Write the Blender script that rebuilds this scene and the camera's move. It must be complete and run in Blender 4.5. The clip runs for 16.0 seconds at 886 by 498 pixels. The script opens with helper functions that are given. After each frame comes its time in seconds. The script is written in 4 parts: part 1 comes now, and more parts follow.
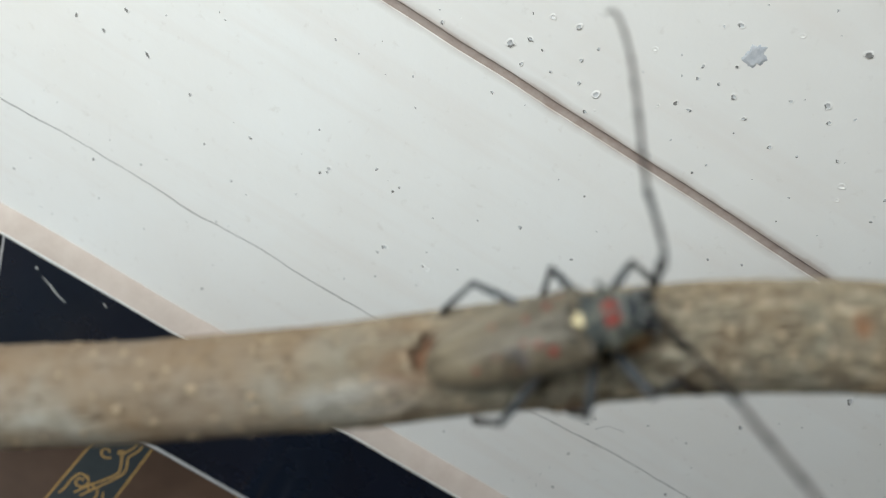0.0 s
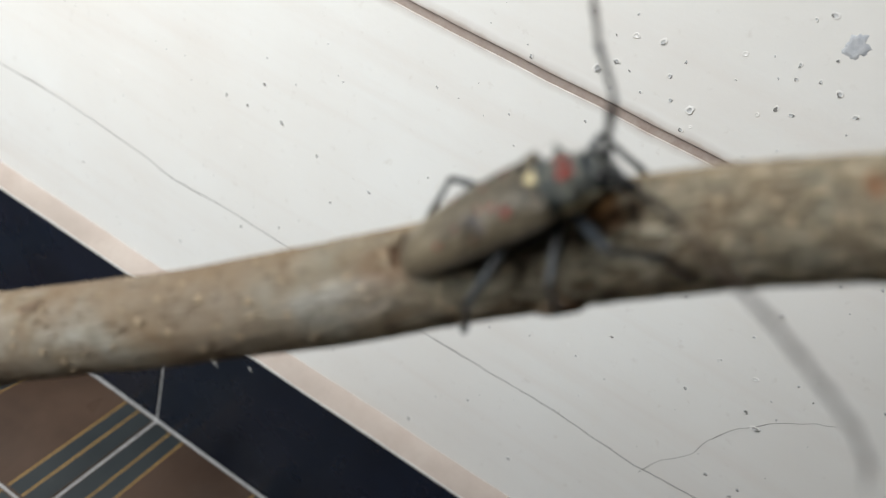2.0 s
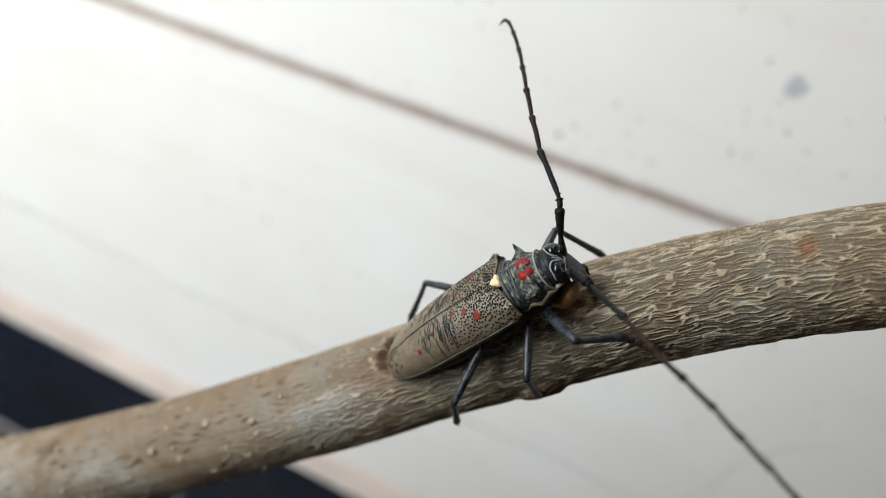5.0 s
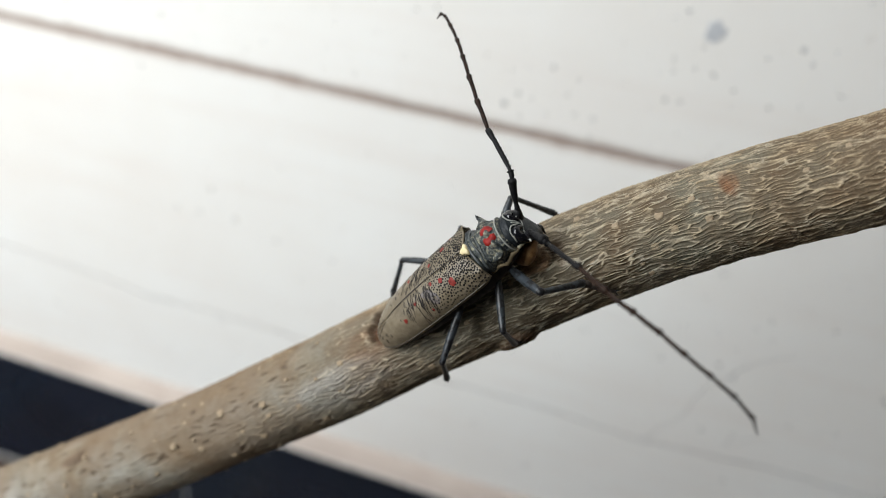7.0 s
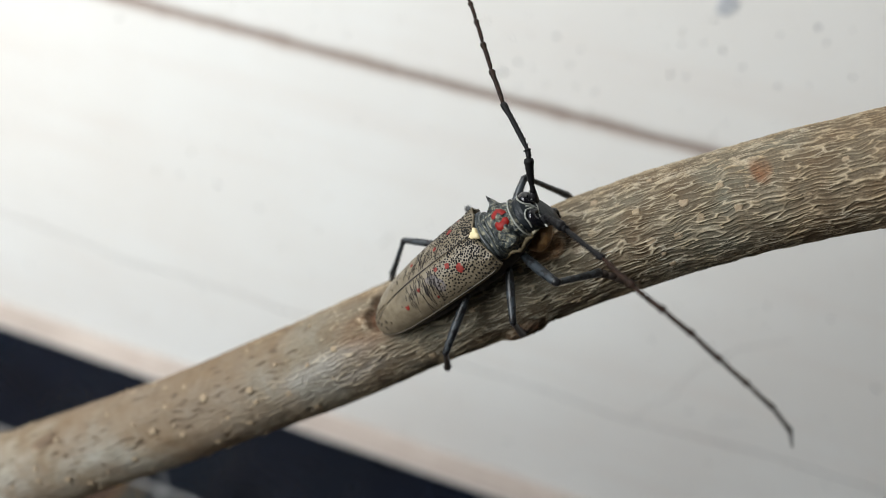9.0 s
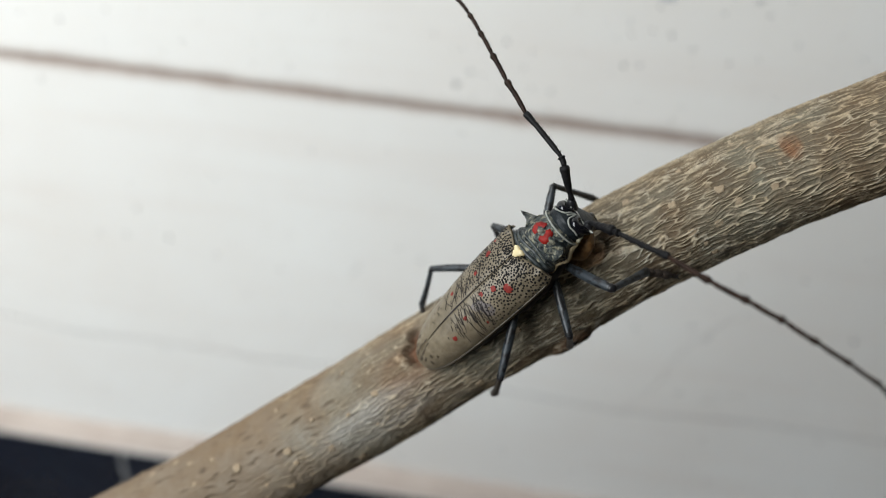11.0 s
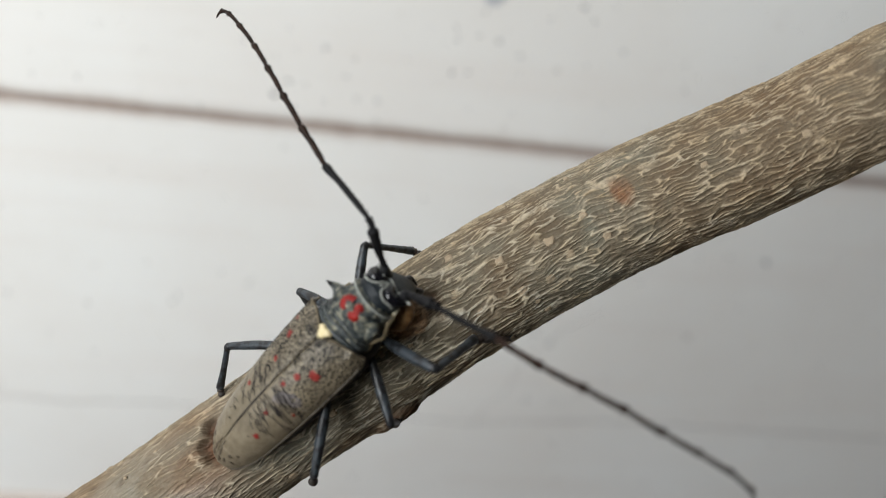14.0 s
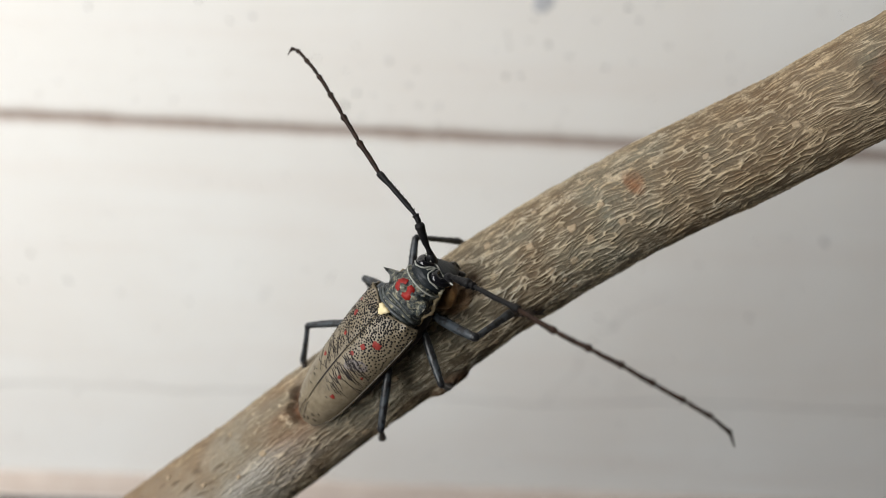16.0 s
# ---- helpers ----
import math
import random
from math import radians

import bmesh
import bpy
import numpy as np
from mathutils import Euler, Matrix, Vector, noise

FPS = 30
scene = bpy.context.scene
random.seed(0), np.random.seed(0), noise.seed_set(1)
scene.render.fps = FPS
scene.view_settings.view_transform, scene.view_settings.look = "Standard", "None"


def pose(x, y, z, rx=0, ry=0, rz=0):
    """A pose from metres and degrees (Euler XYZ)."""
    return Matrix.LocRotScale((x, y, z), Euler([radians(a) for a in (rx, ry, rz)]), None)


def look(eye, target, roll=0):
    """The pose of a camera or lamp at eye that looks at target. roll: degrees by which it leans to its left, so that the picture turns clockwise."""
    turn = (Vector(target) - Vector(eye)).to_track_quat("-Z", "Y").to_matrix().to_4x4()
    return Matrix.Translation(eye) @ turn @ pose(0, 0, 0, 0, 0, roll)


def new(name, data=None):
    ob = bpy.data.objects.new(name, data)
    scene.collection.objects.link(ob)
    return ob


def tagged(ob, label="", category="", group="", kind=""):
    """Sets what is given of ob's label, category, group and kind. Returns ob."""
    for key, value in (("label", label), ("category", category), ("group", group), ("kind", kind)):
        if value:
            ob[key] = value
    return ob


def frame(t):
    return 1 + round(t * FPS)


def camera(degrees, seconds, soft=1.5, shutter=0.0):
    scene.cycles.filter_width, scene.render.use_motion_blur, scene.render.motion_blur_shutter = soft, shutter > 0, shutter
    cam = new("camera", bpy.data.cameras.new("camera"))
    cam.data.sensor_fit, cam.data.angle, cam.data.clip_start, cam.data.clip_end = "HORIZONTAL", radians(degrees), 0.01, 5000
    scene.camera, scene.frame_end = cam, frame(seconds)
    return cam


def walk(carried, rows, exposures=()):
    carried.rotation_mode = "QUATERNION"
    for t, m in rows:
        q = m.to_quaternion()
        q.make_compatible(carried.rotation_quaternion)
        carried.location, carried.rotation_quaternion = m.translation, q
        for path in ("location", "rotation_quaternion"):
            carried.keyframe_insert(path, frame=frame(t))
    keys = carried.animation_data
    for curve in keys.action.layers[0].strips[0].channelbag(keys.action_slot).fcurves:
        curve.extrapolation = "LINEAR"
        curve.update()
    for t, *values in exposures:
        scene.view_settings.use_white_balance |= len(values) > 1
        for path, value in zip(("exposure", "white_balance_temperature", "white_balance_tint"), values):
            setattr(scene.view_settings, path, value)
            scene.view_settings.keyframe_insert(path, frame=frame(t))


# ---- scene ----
cam = camera(60.0, 16.0, soft=1.0)
cam.data.dof.use_dof = True
cam.data.dof.aperture_fstop = 7.0
NEAR_FOCUS = (0.0250, 0.3530, 0.4290)     # on the beetle's back
MISSED_FOCUS = (0.0310, 0.3740, 0.4200)   # a little behind it
focus = new("focus_point")
cam.data.dof.focus_object = focus
# seconds, x, y, z, and the turn about x, y and z
ROWS = [
    (0.0, -0.0099, 0.2454, 0.5142, 47.62, -26.54, 17.37),
    (0.5, 0.0127, 0.2286, 0.4987, 57.15, -26.19, 20.68),
    (1.0, 0.0331, 0.2281, 0.4721, 60.14, -23.05, 26.66),
    (1.5, 0.0517, 0.2460, 0.4778, 59.72, -21.52, 27.34),
    (2.0, 0.0536, 0.2378, 0.4937, 54.15, -16.77, 29.00),
    (2.5, 0.0544, 0.2204, 0.5200, 56.93, -19.51, 28.88),
    (3.0, 0.0574, 0.2309, 0.5044, 57.54, -12.58, 28.65),
    (3.5, 0.0568, 0.2364, 0.4983, 57.84, -12.44, 28.25),
    (4.0, 0.0541, 0.2357, 0.5006, 58.58, -13.06, 26.82),
    (6.5, 0.0592, 0.2284, 0.5197, 58.55, -5.26, 19.90),
    (7.0, 0.0591, 0.2189, 0.5200, 57.84, -5.24, 18.16),
    (7.5, 0.0616, 0.2201, 0.5186, 57.99, -4.59, 18.52),
    (8.0, 0.0670, 0.2242, 0.5235, 55.71, -5.03, 19.26),
    (8.5, 0.0600, 0.2277, 0.5197, 55.21, -7.25, 18.15),
    (11.0, 0.0269, 0.2312, 0.5111, 57.33, -3.36, 8.50),
    (11.5, 0.0375, 0.2398, 0.5115, 56.57, -3.10, 4.00),
    (12.0, 0.0259, 0.2539, 0.4936, 56.97, -4.29, 1.17),
    (12.5, 0.0239, 0.2632, 0.4802, 56.65, -5.22, -1.59),
    (13.0, 0.0219, 0.2592, 0.4922, 58.03, -4.27, -1.07),
    (13.5, 0.0223, 0.2527, 0.5001, 56.78, -4.31, 0.54),
    (14.0, 0.0331, 0.2591, 0.5123, 57.16, -6.74, -2.50),
    (14.5, 0.0447, 0.2564, 0.5268, 57.62, -4.55, -1.41),
    (15.0, 0.0429, 0.2418, 0.5282, 56.43, -2.32, 0.84),
    (15.5, 0.0426, 0.2382, 0.5290, 56.34, -1.31, 2.20),
    (16.0, 0.0396, 0.2370, 0.5259, 56.49, -1.63, 1.44),
]
# exposure and white balance drift a little on the way
walk(cam, [(t, pose(x, y, z, a, b, c)) for t, x, y, z, a, b, c in ROWS],
     [(0.0, 0.0, 6350, 6), (1.0, 0.0, 6500, 10), (2.0, 0.0, 6550, 10), (4.0, 0.05, 6450, 10), (8.5, 0.05, 6500, 10), (11.0, -0.08, 6450, 9), (12.5, 0.0, 6400, 9),
      (14.5, -0.03, 6600, 11), (16.0, 0.0, 6780, 12)])

# ---- light: soft daylight from a wide opening on the west side ----
world = bpy.data.worlds.new("world")
scene.world = world
world.use_nodes = True
sky = world.node_tree.nodes.new("ShaderNodeTexSky")
sky.sky_type, sky.sun_disc = "NISHITA", False
sky.sun_elevation, sky.sun_rotation = radians(38), radians(200)
world.node_tree.links.new(sky.outputs[0], world.node_tree.nodes["Background"].inputs[0])
world.node_tree.nodes["Background"].inputs[1].default_value = 0.12
sun = new("sun", bpy.data.lights.new("sun", "SUN"))
sun.data.energy, sun.data.angle, sun.data.color = 0.8, radians(12), (1.0, 0.95, 0.88)
sun.matrix_world = look((0.0, 0.0, 5.0), (0.0, 4.0, 2.0))
daylight = new("daylight", bpy.data.lights.new("daylight", "AREA"))
daylight.data.shape, daylight.data.size, daylight.data.size_y = "RECTANGLE", 0.5, 0.8
daylight.data.energy, daylight.data.color = 14.0, (0.945, 0.975, 0.968)
daylight.matrix_world = look((-0.52, -0.06, 0.90), (-0.46, 0.55, 0.50))


# ---- materials ----
class Mat:
    """A node material with its principled shader and short ways to add nodes."""

    def __init__(self, name, color, rough=0.6, metal=0.0, spec=0.5):
        self.m = bpy.data.materials.new(name)
        self.m.use_nodes = True
        self.t = self.m.node_tree
        self.b = self.t.nodes["Principled BSDF"]
        self.b.inputs["Base Color"].default_value = (*color, 1)
        self.b.inputs["Roughness"].default_value = rough
        self.b.inputs["Metallic"].default_value = metal
        self.b.inputs["Specular IOR Level"].default_value = spec

    def node(self, kind, **inputs):
        n = self.t.nodes.new(kind)
        for k, v in inputs.items():
            self.put(n.inputs[k.replace("_", " ")], v)
        return n

    def put(self, socket, v):
        if isinstance(v, bpy.types.NodeSocket):
            self.t.links.new(v, socket)
        elif isinstance(v, tuple) and len(v) == 3 and socket.type == "RGBA":
            socket.default_value = (*v, 1)
        else:
            socket.default_value = v

    def coords(self, kind="Object", scale=(1, 1, 1)):
        c = self.node("ShaderNodeTexCoord")
        m = self.node("ShaderNodeMapping", Vector=c.outputs[kind], Scale=scale)
        return m.outputs[0]

    def noise(self, where, scale, detail=4.0, rough=0.55, distortion=0.0):
        return self.node("ShaderNodeTexNoise", Vector=where, Scale=scale, Detail=detail, Roughness=rough,
                         Distortion=distortion).outputs[0]

    def ramp(self, fac, *stops):
        n = self.node("ShaderNodeValToRGB", Fac=fac)
        e = n.color_ramp.elements
        while len(e) < len(stops):
            e.new(0.5)
        for el, (p, c) in zip(e, stops):
            el.position = p
            el.color = (*c, 1) if isinstance(c, tuple) else (c, c, c, 1)
        return n.outputs[0]

    def mix(self, fac, a, b, blend="MIX"):
        n = self.t.nodes.new("ShaderNodeMix")
        n.data_type, n.blend_type = "RGBA", blend
        self.put(n.inputs[0], fac), self.put(n.inputs[6], a), self.put(n.inputs[7], b)
        return n.outputs[2]

    def math(self, op, a, b=0.0):
        n = self.t.nodes.new("ShaderNodeMath")
        n.operation = op
        self.put(n.inputs[0], a), self.put(n.inputs[1], b)
        return n.outputs[0]

    def attr(self, name):
        n = self.t.nodes.new("ShaderNodeAttribute")
        n.attribute_name = name
        return n.outputs[2]

    def color(self, c):
        self.put(self.b.inputs["Base Color"], c)
        return self

    def rough(self, r):
        self.put(self.b.inputs["Roughness"], r)
        return self

    def bump(self, height, strength=0.3, distance=0.001):
        n = self.node("ShaderNodeBump", Height=height, Strength=strength, Distance=distance)
        self.t.links.new(n.outputs[0], self.b.inputs["Normal"])
        return self


def wall_paint():
    k = Mat("wall_paint", (0.8, 0.78, 0.75), 0.55, spec=0.35)
    o = k.coords()
    big = k.noise(o, 5.0, 5.0, 0.6)
    fine = k.noise(o, 140.0, 5.0, 0.6)
    streak = k.noise(k.coords(scale=(3, 3, 40)), 2.0, 4.0)
    c = k.ramp(big, (0.3, (0.76, 0.735, 0.70)), (0.7, (0.82, 0.825, 0.81)))
    c = k.mix(k.ramp(streak, (0.5, 0.0), (0.75, 0.25)), c, (0.70, 0.63, 0.58))
    c = k.mix(k.ramp(fine, (0.62, 0.0), (0.72, 0.35)), c, (0.62, 0.58, 0.54))
    # brown dirt that has crept out along the groove
    part_of = k.node("ShaderNodeSeparateXYZ", Vector=o)
    off = k.math("SUBTRACT", k.math("ADD", part_of.outputs[2], k.math("MULTIPLY", part_of.outputs[0], 0.0116)), 0.3766)
    off = k.math("ADD", k.math("ABSOLUTE", off), k.math("MULTIPLY", k.noise(o, 60.0, 4.0), 0.004))
    c = k.mix(k.ramp(k.math("MULTIPLY", off, 100.0), (0.40, 0.95), (0.55, 0.35), (0.85, 0.0)), c, (0.42, 0.355, 0.315))
    return k.color(c).bump(k.math("ADD", fine, k.math("MULTIPLY", k.noise(o, 30.0, 4.0), 2.0)), 0.2, 0.001).m


def worn_plaster(name, a, b, rough=0.8, scale=60.0):
    k = Mat(name, a, rough, spec=0.3)
    o = k.coords()
    n = k.noise(o, scale, 6.0, 0.65)
    m = k.noise(o, scale / 7, 4.0)
    c = k.mix(k.ramp(n, (0.35, 0.0), (0.7, 1.0)), a, b)
    c = k.mix(k.ramp(m, (0.45, 0.0), (0.7, 0.5)), c, tuple(v * 0.75 for v in b))
    return k.color(c).bump(n, 0.5, 0.0008).m


def glossy_tile(name, a, b, rough=0.22, scale=8.0):
    k = Mat(name, a, rough, spec=0.32)
    o = k.coords()
    n = k.noise(o, scale, 6.0, 0.6, 0.6)
    s = k.noise(o, 90.0, 5.0, 0.7)
    c = k.mix(k.ramp(n, (0.35, 0.0), (0.7, 1.0)), a, b)
    c = k.mix(k.ramp(s, (0.66, 0.0), (0.78, 0.5)), c, (0.16, 0.15, 0.14))
    k.rough(k.ramp(k.noise(o, 25.0, 5.0), (0.3, rough * 0.8), (0.75, rough * 2.0)))
    return k.color(c).bump(s, 0.05, 0.0005).m


def bark():
    k = Mat("bark", (0.3, 0.25, 0.19), 0.75, spec=0.3)
    o = k.coords()
    ridge = k.attr("ridge")
    smooth_part = k.attr("smooth")
    big = k.noise(o, 45.0, 5.0, 0.6)
    mid = k.noise(o, 160.0, 5.0, 0.65, 0.4)
    fine = k.noise(o, 900.0, 4.0, 0.6)
    tone = k.ramp(big, (0.30, (0.075, 0.045, 0.024)), (0.40, (0.10, 0.075, 0.045)), (0.48, (0.138, 0.12, 0.084)),
                  (0.66, (0.165, 0.170, 0.134)))
    tone = k.mix(k.ramp(mid, (0.48, 0.0), (0.72, 0.5)), tone, (0.08, 0.062, 0.042))
    rid = k.mix(k.ramp(mid, (0.35, 0.0), (0.65, 1.0)), (0.43, 0.35, 0.23), (0.44, 0.41, 0.33))
    c = k.mix(k.ramp(ridge, (0.28, 0.0), (0.65, 1.0)), tone, rid)
    pale = k.mix(k.ramp(big, (0.4, 0.0), (0.62, 1.0)), k.ramp(mid, (0.3, (0.19, 0.145, 0.095)), (0.5, (0.26, 0.22, 0.16)), (0.7, (0.33, 0.295, 0.235))),
                 k.ramp(mid, (0.3, (0.20, 0.185, 0.155)), (0.5, (0.28, 0.265, 0.225)), (0.7, (0.36, 0.355, 0.32))))
    c = k.mix(k.math("MULTIPLY", k.math("MULTIPLY", smooth_part, 0.9), k.math("SUBTRACT", 1.0, k.math("MULTIPLY", ridge, 0.45))), c, pale)
    # weathered brown patches over the grey
    patch = k.ramp(k.noise(o, 24.0, 4.0, 0.65, 0.6), (0.44, 0.0), (0.60, 0.6))
    c = k.mix(patch, c, k.mix(k.ramp(ridge, (0.2, 0.0), (0.7, 1.0)), (0.15, 0.092, 0.048), (0.40, 0.285, 0.165)))
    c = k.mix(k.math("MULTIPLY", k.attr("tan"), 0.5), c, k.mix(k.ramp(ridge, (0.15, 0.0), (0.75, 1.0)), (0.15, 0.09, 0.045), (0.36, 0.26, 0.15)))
    c = k.mix(k.math("MULTIPLY", k.attr("fleck"), 0.7), c, (0.095, 0.066, 0.042))
    c = k.mix(k.math("MULTIPLY", k.attr("chew"), 0.85), c, k.mix(mid, (0.20, 0.10, 0.045), (0.40, 0.25, 0.14)))
    c = k.mix(k.attr("rust"), c, (0.25, 0.085, 0.025))
    # reddish brown of the hollows, with their shadow darkened into the colour
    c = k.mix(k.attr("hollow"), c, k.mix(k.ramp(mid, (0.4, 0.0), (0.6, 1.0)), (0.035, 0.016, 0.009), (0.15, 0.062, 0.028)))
    # a whitish sheen painted into the colour; the node's pale patch shares it
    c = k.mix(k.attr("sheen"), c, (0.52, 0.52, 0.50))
    coarse = k.math("SUBTRACT", 1.0, k.math("MULTIPLY", smooth_part, 0.75))
    c = k.mix(k.math("MULTIPLY", coarse, k.ramp(fine, (0.35, 0.35), (0.6, 0.0))), c, (0.12, 0.09, 0.06))
    grit = k.noise(o, 2200.0, 3.0, 0.6)
    c = k.mix(k.math("MULTIPLY", coarse, k.ramp(grit, (0.38, 0.4), (0.52, 0.0))), c, (0.06, 0.045, 0.03))
    return k.color(c).bump(k.math("ADD", mid, k.math("ADD", fine, k.math("MULTIPLY", grit, 0.4))), 0.55, 0.0005).m


def shell(name, a, b, rough, scale=500.0, bump=0.3, spec=0.45):
    k = Mat(name, a, rough, spec=spec)
    o = k.coords()
    n = k.noise(o, scale, 5.0, 0.65)
    m = k.noise(o, scale / 6, 4.0, 0.6)
    c = k.mix(k.ramp(n, (0.35, 0.0), (0.68, 1.0)), a, b)
    c = k.mix(k.ramp(m, (0.4, 0.0), (0.75, 0.45)), c, tuple(v * 0.55 for v in a))
    return k.color(c).bump(n, bump, 0.0003).m


def rugged():
    k = Mat("pronotum_grey", (0.1, 0.1, 0.08), 0.4, spec=0.45)
    o = k.coords()
    n = k.noise(o, 420.0, 6.0, 0.65, 2.2)
    m = k.noise(o, 1500.0, 4.0, 0.6, 0.6)
    c = k.ramp(n, (0.40, (0.006, 0.008, 0.009)), (0.47, (0.026, 0.034, 0.036)), (0.53, (0.085, 0.092, 0.075)), (0.60, (0.26, 0.24, 0.17)))
    c = k.mix(k.ramp(m, (0.5, 0.0), (0.65, 0.7)), c, (0.02, 0.022, 0.024))
    return k.color(c).bump(k.math("ADD", n, k.math("MULTIPLY", m, 0.4)), 0.9, 0.0006).m


WALL = wall_paint()
BEIGE = worn_plaster("beige_plaster", (0.56, 0.485, 0.43), (0.48, 0.40, 0.35))
CEMENT = worn_plaster("cement", (0.42, 0.42, 0.42), (0.56, 0.56, 0.56))
PIT_SHADE = worn_plaster("pit_shade", (0.13, 0.125, 0.117), (0.27, 0.26, 0.245), scale=300.0)
BLOT = worn_plaster("bare_cement_blot", (0.40, 0.42, 0.46), (0.58, 0.59, 0.61), scale=400.0)
DIRT = worn_plaster("groove_dirt", (0.32, 0.25, 0.218), (0.44, 0.37, 0.33), scale=120.0)
CRACK = worn_plaster("crack_dirt", (0.12, 0.112, 0.105), (0.26, 0.245, 0.23), scale=200.0)
NAVY = glossy_tile("navy_black_tile", (0.003, 0.006, 0.013), (0.006, 0.011, 0.024))
BROWN = glossy_tile("brown_tile", (0.045, 0.026, 0.017), (0.088, 0.054, 0.037), 0.3)
SLATE = glossy_tile("slate_band", (0.018, 0.024, 0.027), (0.035, 0.042, 0.045), 0.3)
GOLD = worn_plaster("gold_print", (0.40, 0.25, 0.085), (0.30, 0.18, 0.06), 0.45)
PLAIN = worn_plaster("room_plaster", (0.36, 0.32, 0.27), (0.43, 0.39, 0.34), scale=12.0)
BARK = bark()
LENTICEL = worn_plaster("lenticel_cork", (0.28, 0.21, 0.135), (0.36, 0.285, 0.195), scale=700.0)
ELYTRA = shell("elytra_tan", (0.128, 0.102, 0.066), (0.20, 0.164, 0.112), 0.42, 700.0, 0.4)
GRANULE = shell("black_granule", (0.006, 0.006, 0.006), (0.012, 0.011, 0.010), 0.5, 900.0, 0.1, 0.15)
SPOT = shell("brick_red_spot", (0.15, 0.012, 0.009), (0.25, 0.030, 0.022), 0.55, 900.0, 0.5, 0.25)
RED = shell("red_spot", (0.16, 0.005, 0.004), (0.29, 0.014, 0.009), 0.55, 900.0, 0.5, 0.25)
CREAM = shell("cream_scale", (0.60, 0.49, 0.26), (0.70, 0.60, 0.38), 0.6, 900.0, 0.3)
TAIL = shell("tail_brown", (0.035, 0.025, 0.016), (0.085, 0.062, 0.038), 0.5, 900.0)
INK = shell("dark_scratch", (0.012, 0.010, 0.010), (0.028, 0.023, 0.022), 0.5, spec=0.25)
SMUDGE = shell("worn_grey", (0.11, 0.095, 0.095), (0.20, 0.17, 0.15), 0.5, 900.0)
PRONOTUM = rugged()
HEAD = shell("head_black", (0.006, 0.008, 0.010), (0.020, 0.025, 0.029), 0.45, 600.0, 0.6, 0.22)
EYE = shell("eye_black", (0.004, 0.004, 0.006), (0.008, 0.008, 0.010), 0.12, 900.0, 0.05)
PALE = shell("pale_rim", (0.22, 0.23, 0.21), (0.34, 0.34, 0.30), 0.6, 900.0)
def blotched(name, a, b):
    k = Mat(name, a, 0.42, spec=0.45)
    o = k.coords()
    n = k.noise(o, 650.0, 4.0, 0.6)
    c = k.mix(k.noise(o, 1500.0, 3.0), a, b)
    return k.color(k.mix(k.ramp(n, (0.49, 0.0), (0.55, 1.0)), c, (0.006, 0.006, 0.007))).bump(n, 0.4, 0.0003).m


LEG = blotched("leg_blue_grey", (0.017, 0.021, 0.025), (0.040, 0.048, 0.056))
JOINT = shell("joint_black", (0.008, 0.008, 0.009), (0.020, 0.020, 0.022), 0.36, 900.0, 0.3, 0.3)
FEELER = shell("antenna_black", (0.004, 0.004, 0.005), (0.014, 0.013, 0.013), 0.5, 800.0, 0.6, 0.12)
FEELER_BROWN = shell("antenna_brown", (0.011, 0.006, 0.004), (0.034, 0.017, 0.011), 0.5, 800.0, 0.6, 0.12)
SHIN = shell("shin_brown", (0.024, 0.021, 0.018), (0.055, 0.048, 0.040), 0.5, 900.0, 0.4)
MARGIN = shell("margin_dark", (0.05, 0.042, 0.03), (0.11, 0.09, 0.065), 0.5, 900.0, 0.3)
DULL = shell("dull_grey", (0.07, 0.07, 0.055), (0.13, 0.125, 0.10), 0.6, 900.0, 0.5)
FOLDED = shell("fold_blue_grey", (0.022, 0.028, 0.032), (0.085, 0.092, 0.085), 0.4, 700.0, 0.6)
FOOT = shell("foot_brown", (0.020, 0.015, 0.012), (0.055, 0.038, 0.028), 0.6, 900.0, 0.4)
FOLD = shell("downy_fold", (0.19, 0.145, 0.08), (0.29, 0.235, 0.145), 0.7, 900.0, 0.6)
CHEEK = shell("cream_down", (0.33, 0.30, 0.21), (0.44, 0.41, 0.30), 0.7, 900.0, 0.5)
AMBER = shell("amber_mouth", (0.20, 0.10, 0.035), (0.33, 0.19, 0.08), 0.45, 900.0, 0.3)
BELLY = shell("belly_dark", (0.020, 0.018, 0.016), (0.05, 0.042, 0.034), 0.5)


# ---- mesh helpers ----
def mesh(name, verts, faces, mats, smooth=True, index=None):
    me = bpy.data.meshes.new(name)
    me.from_pydata([tuple(map(float, v)) for v in verts], [], [tuple(map(int, f)) for f in faces])
    if len(verts) < 60000:
        bm = bmesh.new()
        bm.from_mesh(me)
        bmesh.ops.recalc_face_normals(bm, faces=bm.faces)
        bm.to_mesh(me)
        bm.free()
    for m in mats if isinstance(mats, (list, tuple)) else [mats]:
        me.materials.append(m)
    me.polygons.foreach_set("use_smooth", [smooth] * len(me.polygons))
    if index is not None:
        me.polygons.foreach_set("material_index", list(index))
    me.update()
    return me


def part(name, me, parent=None, label=""):
    ob = new(name, me)
    if parent is not None:
        ob.parent = parent
    return tagged(ob, label)


def grid_faces(rows, cols, wrap=False, base=0):
    out = []
    for i in range(rows - 1):
        for j in range(cols if wrap else cols - 1):
            k = (j + 1) % cols
            out.append((base + i * cols + j, base + i * cols + k, base + (i + 1) * cols + k, base + (i + 1) * cols + j))
    return out


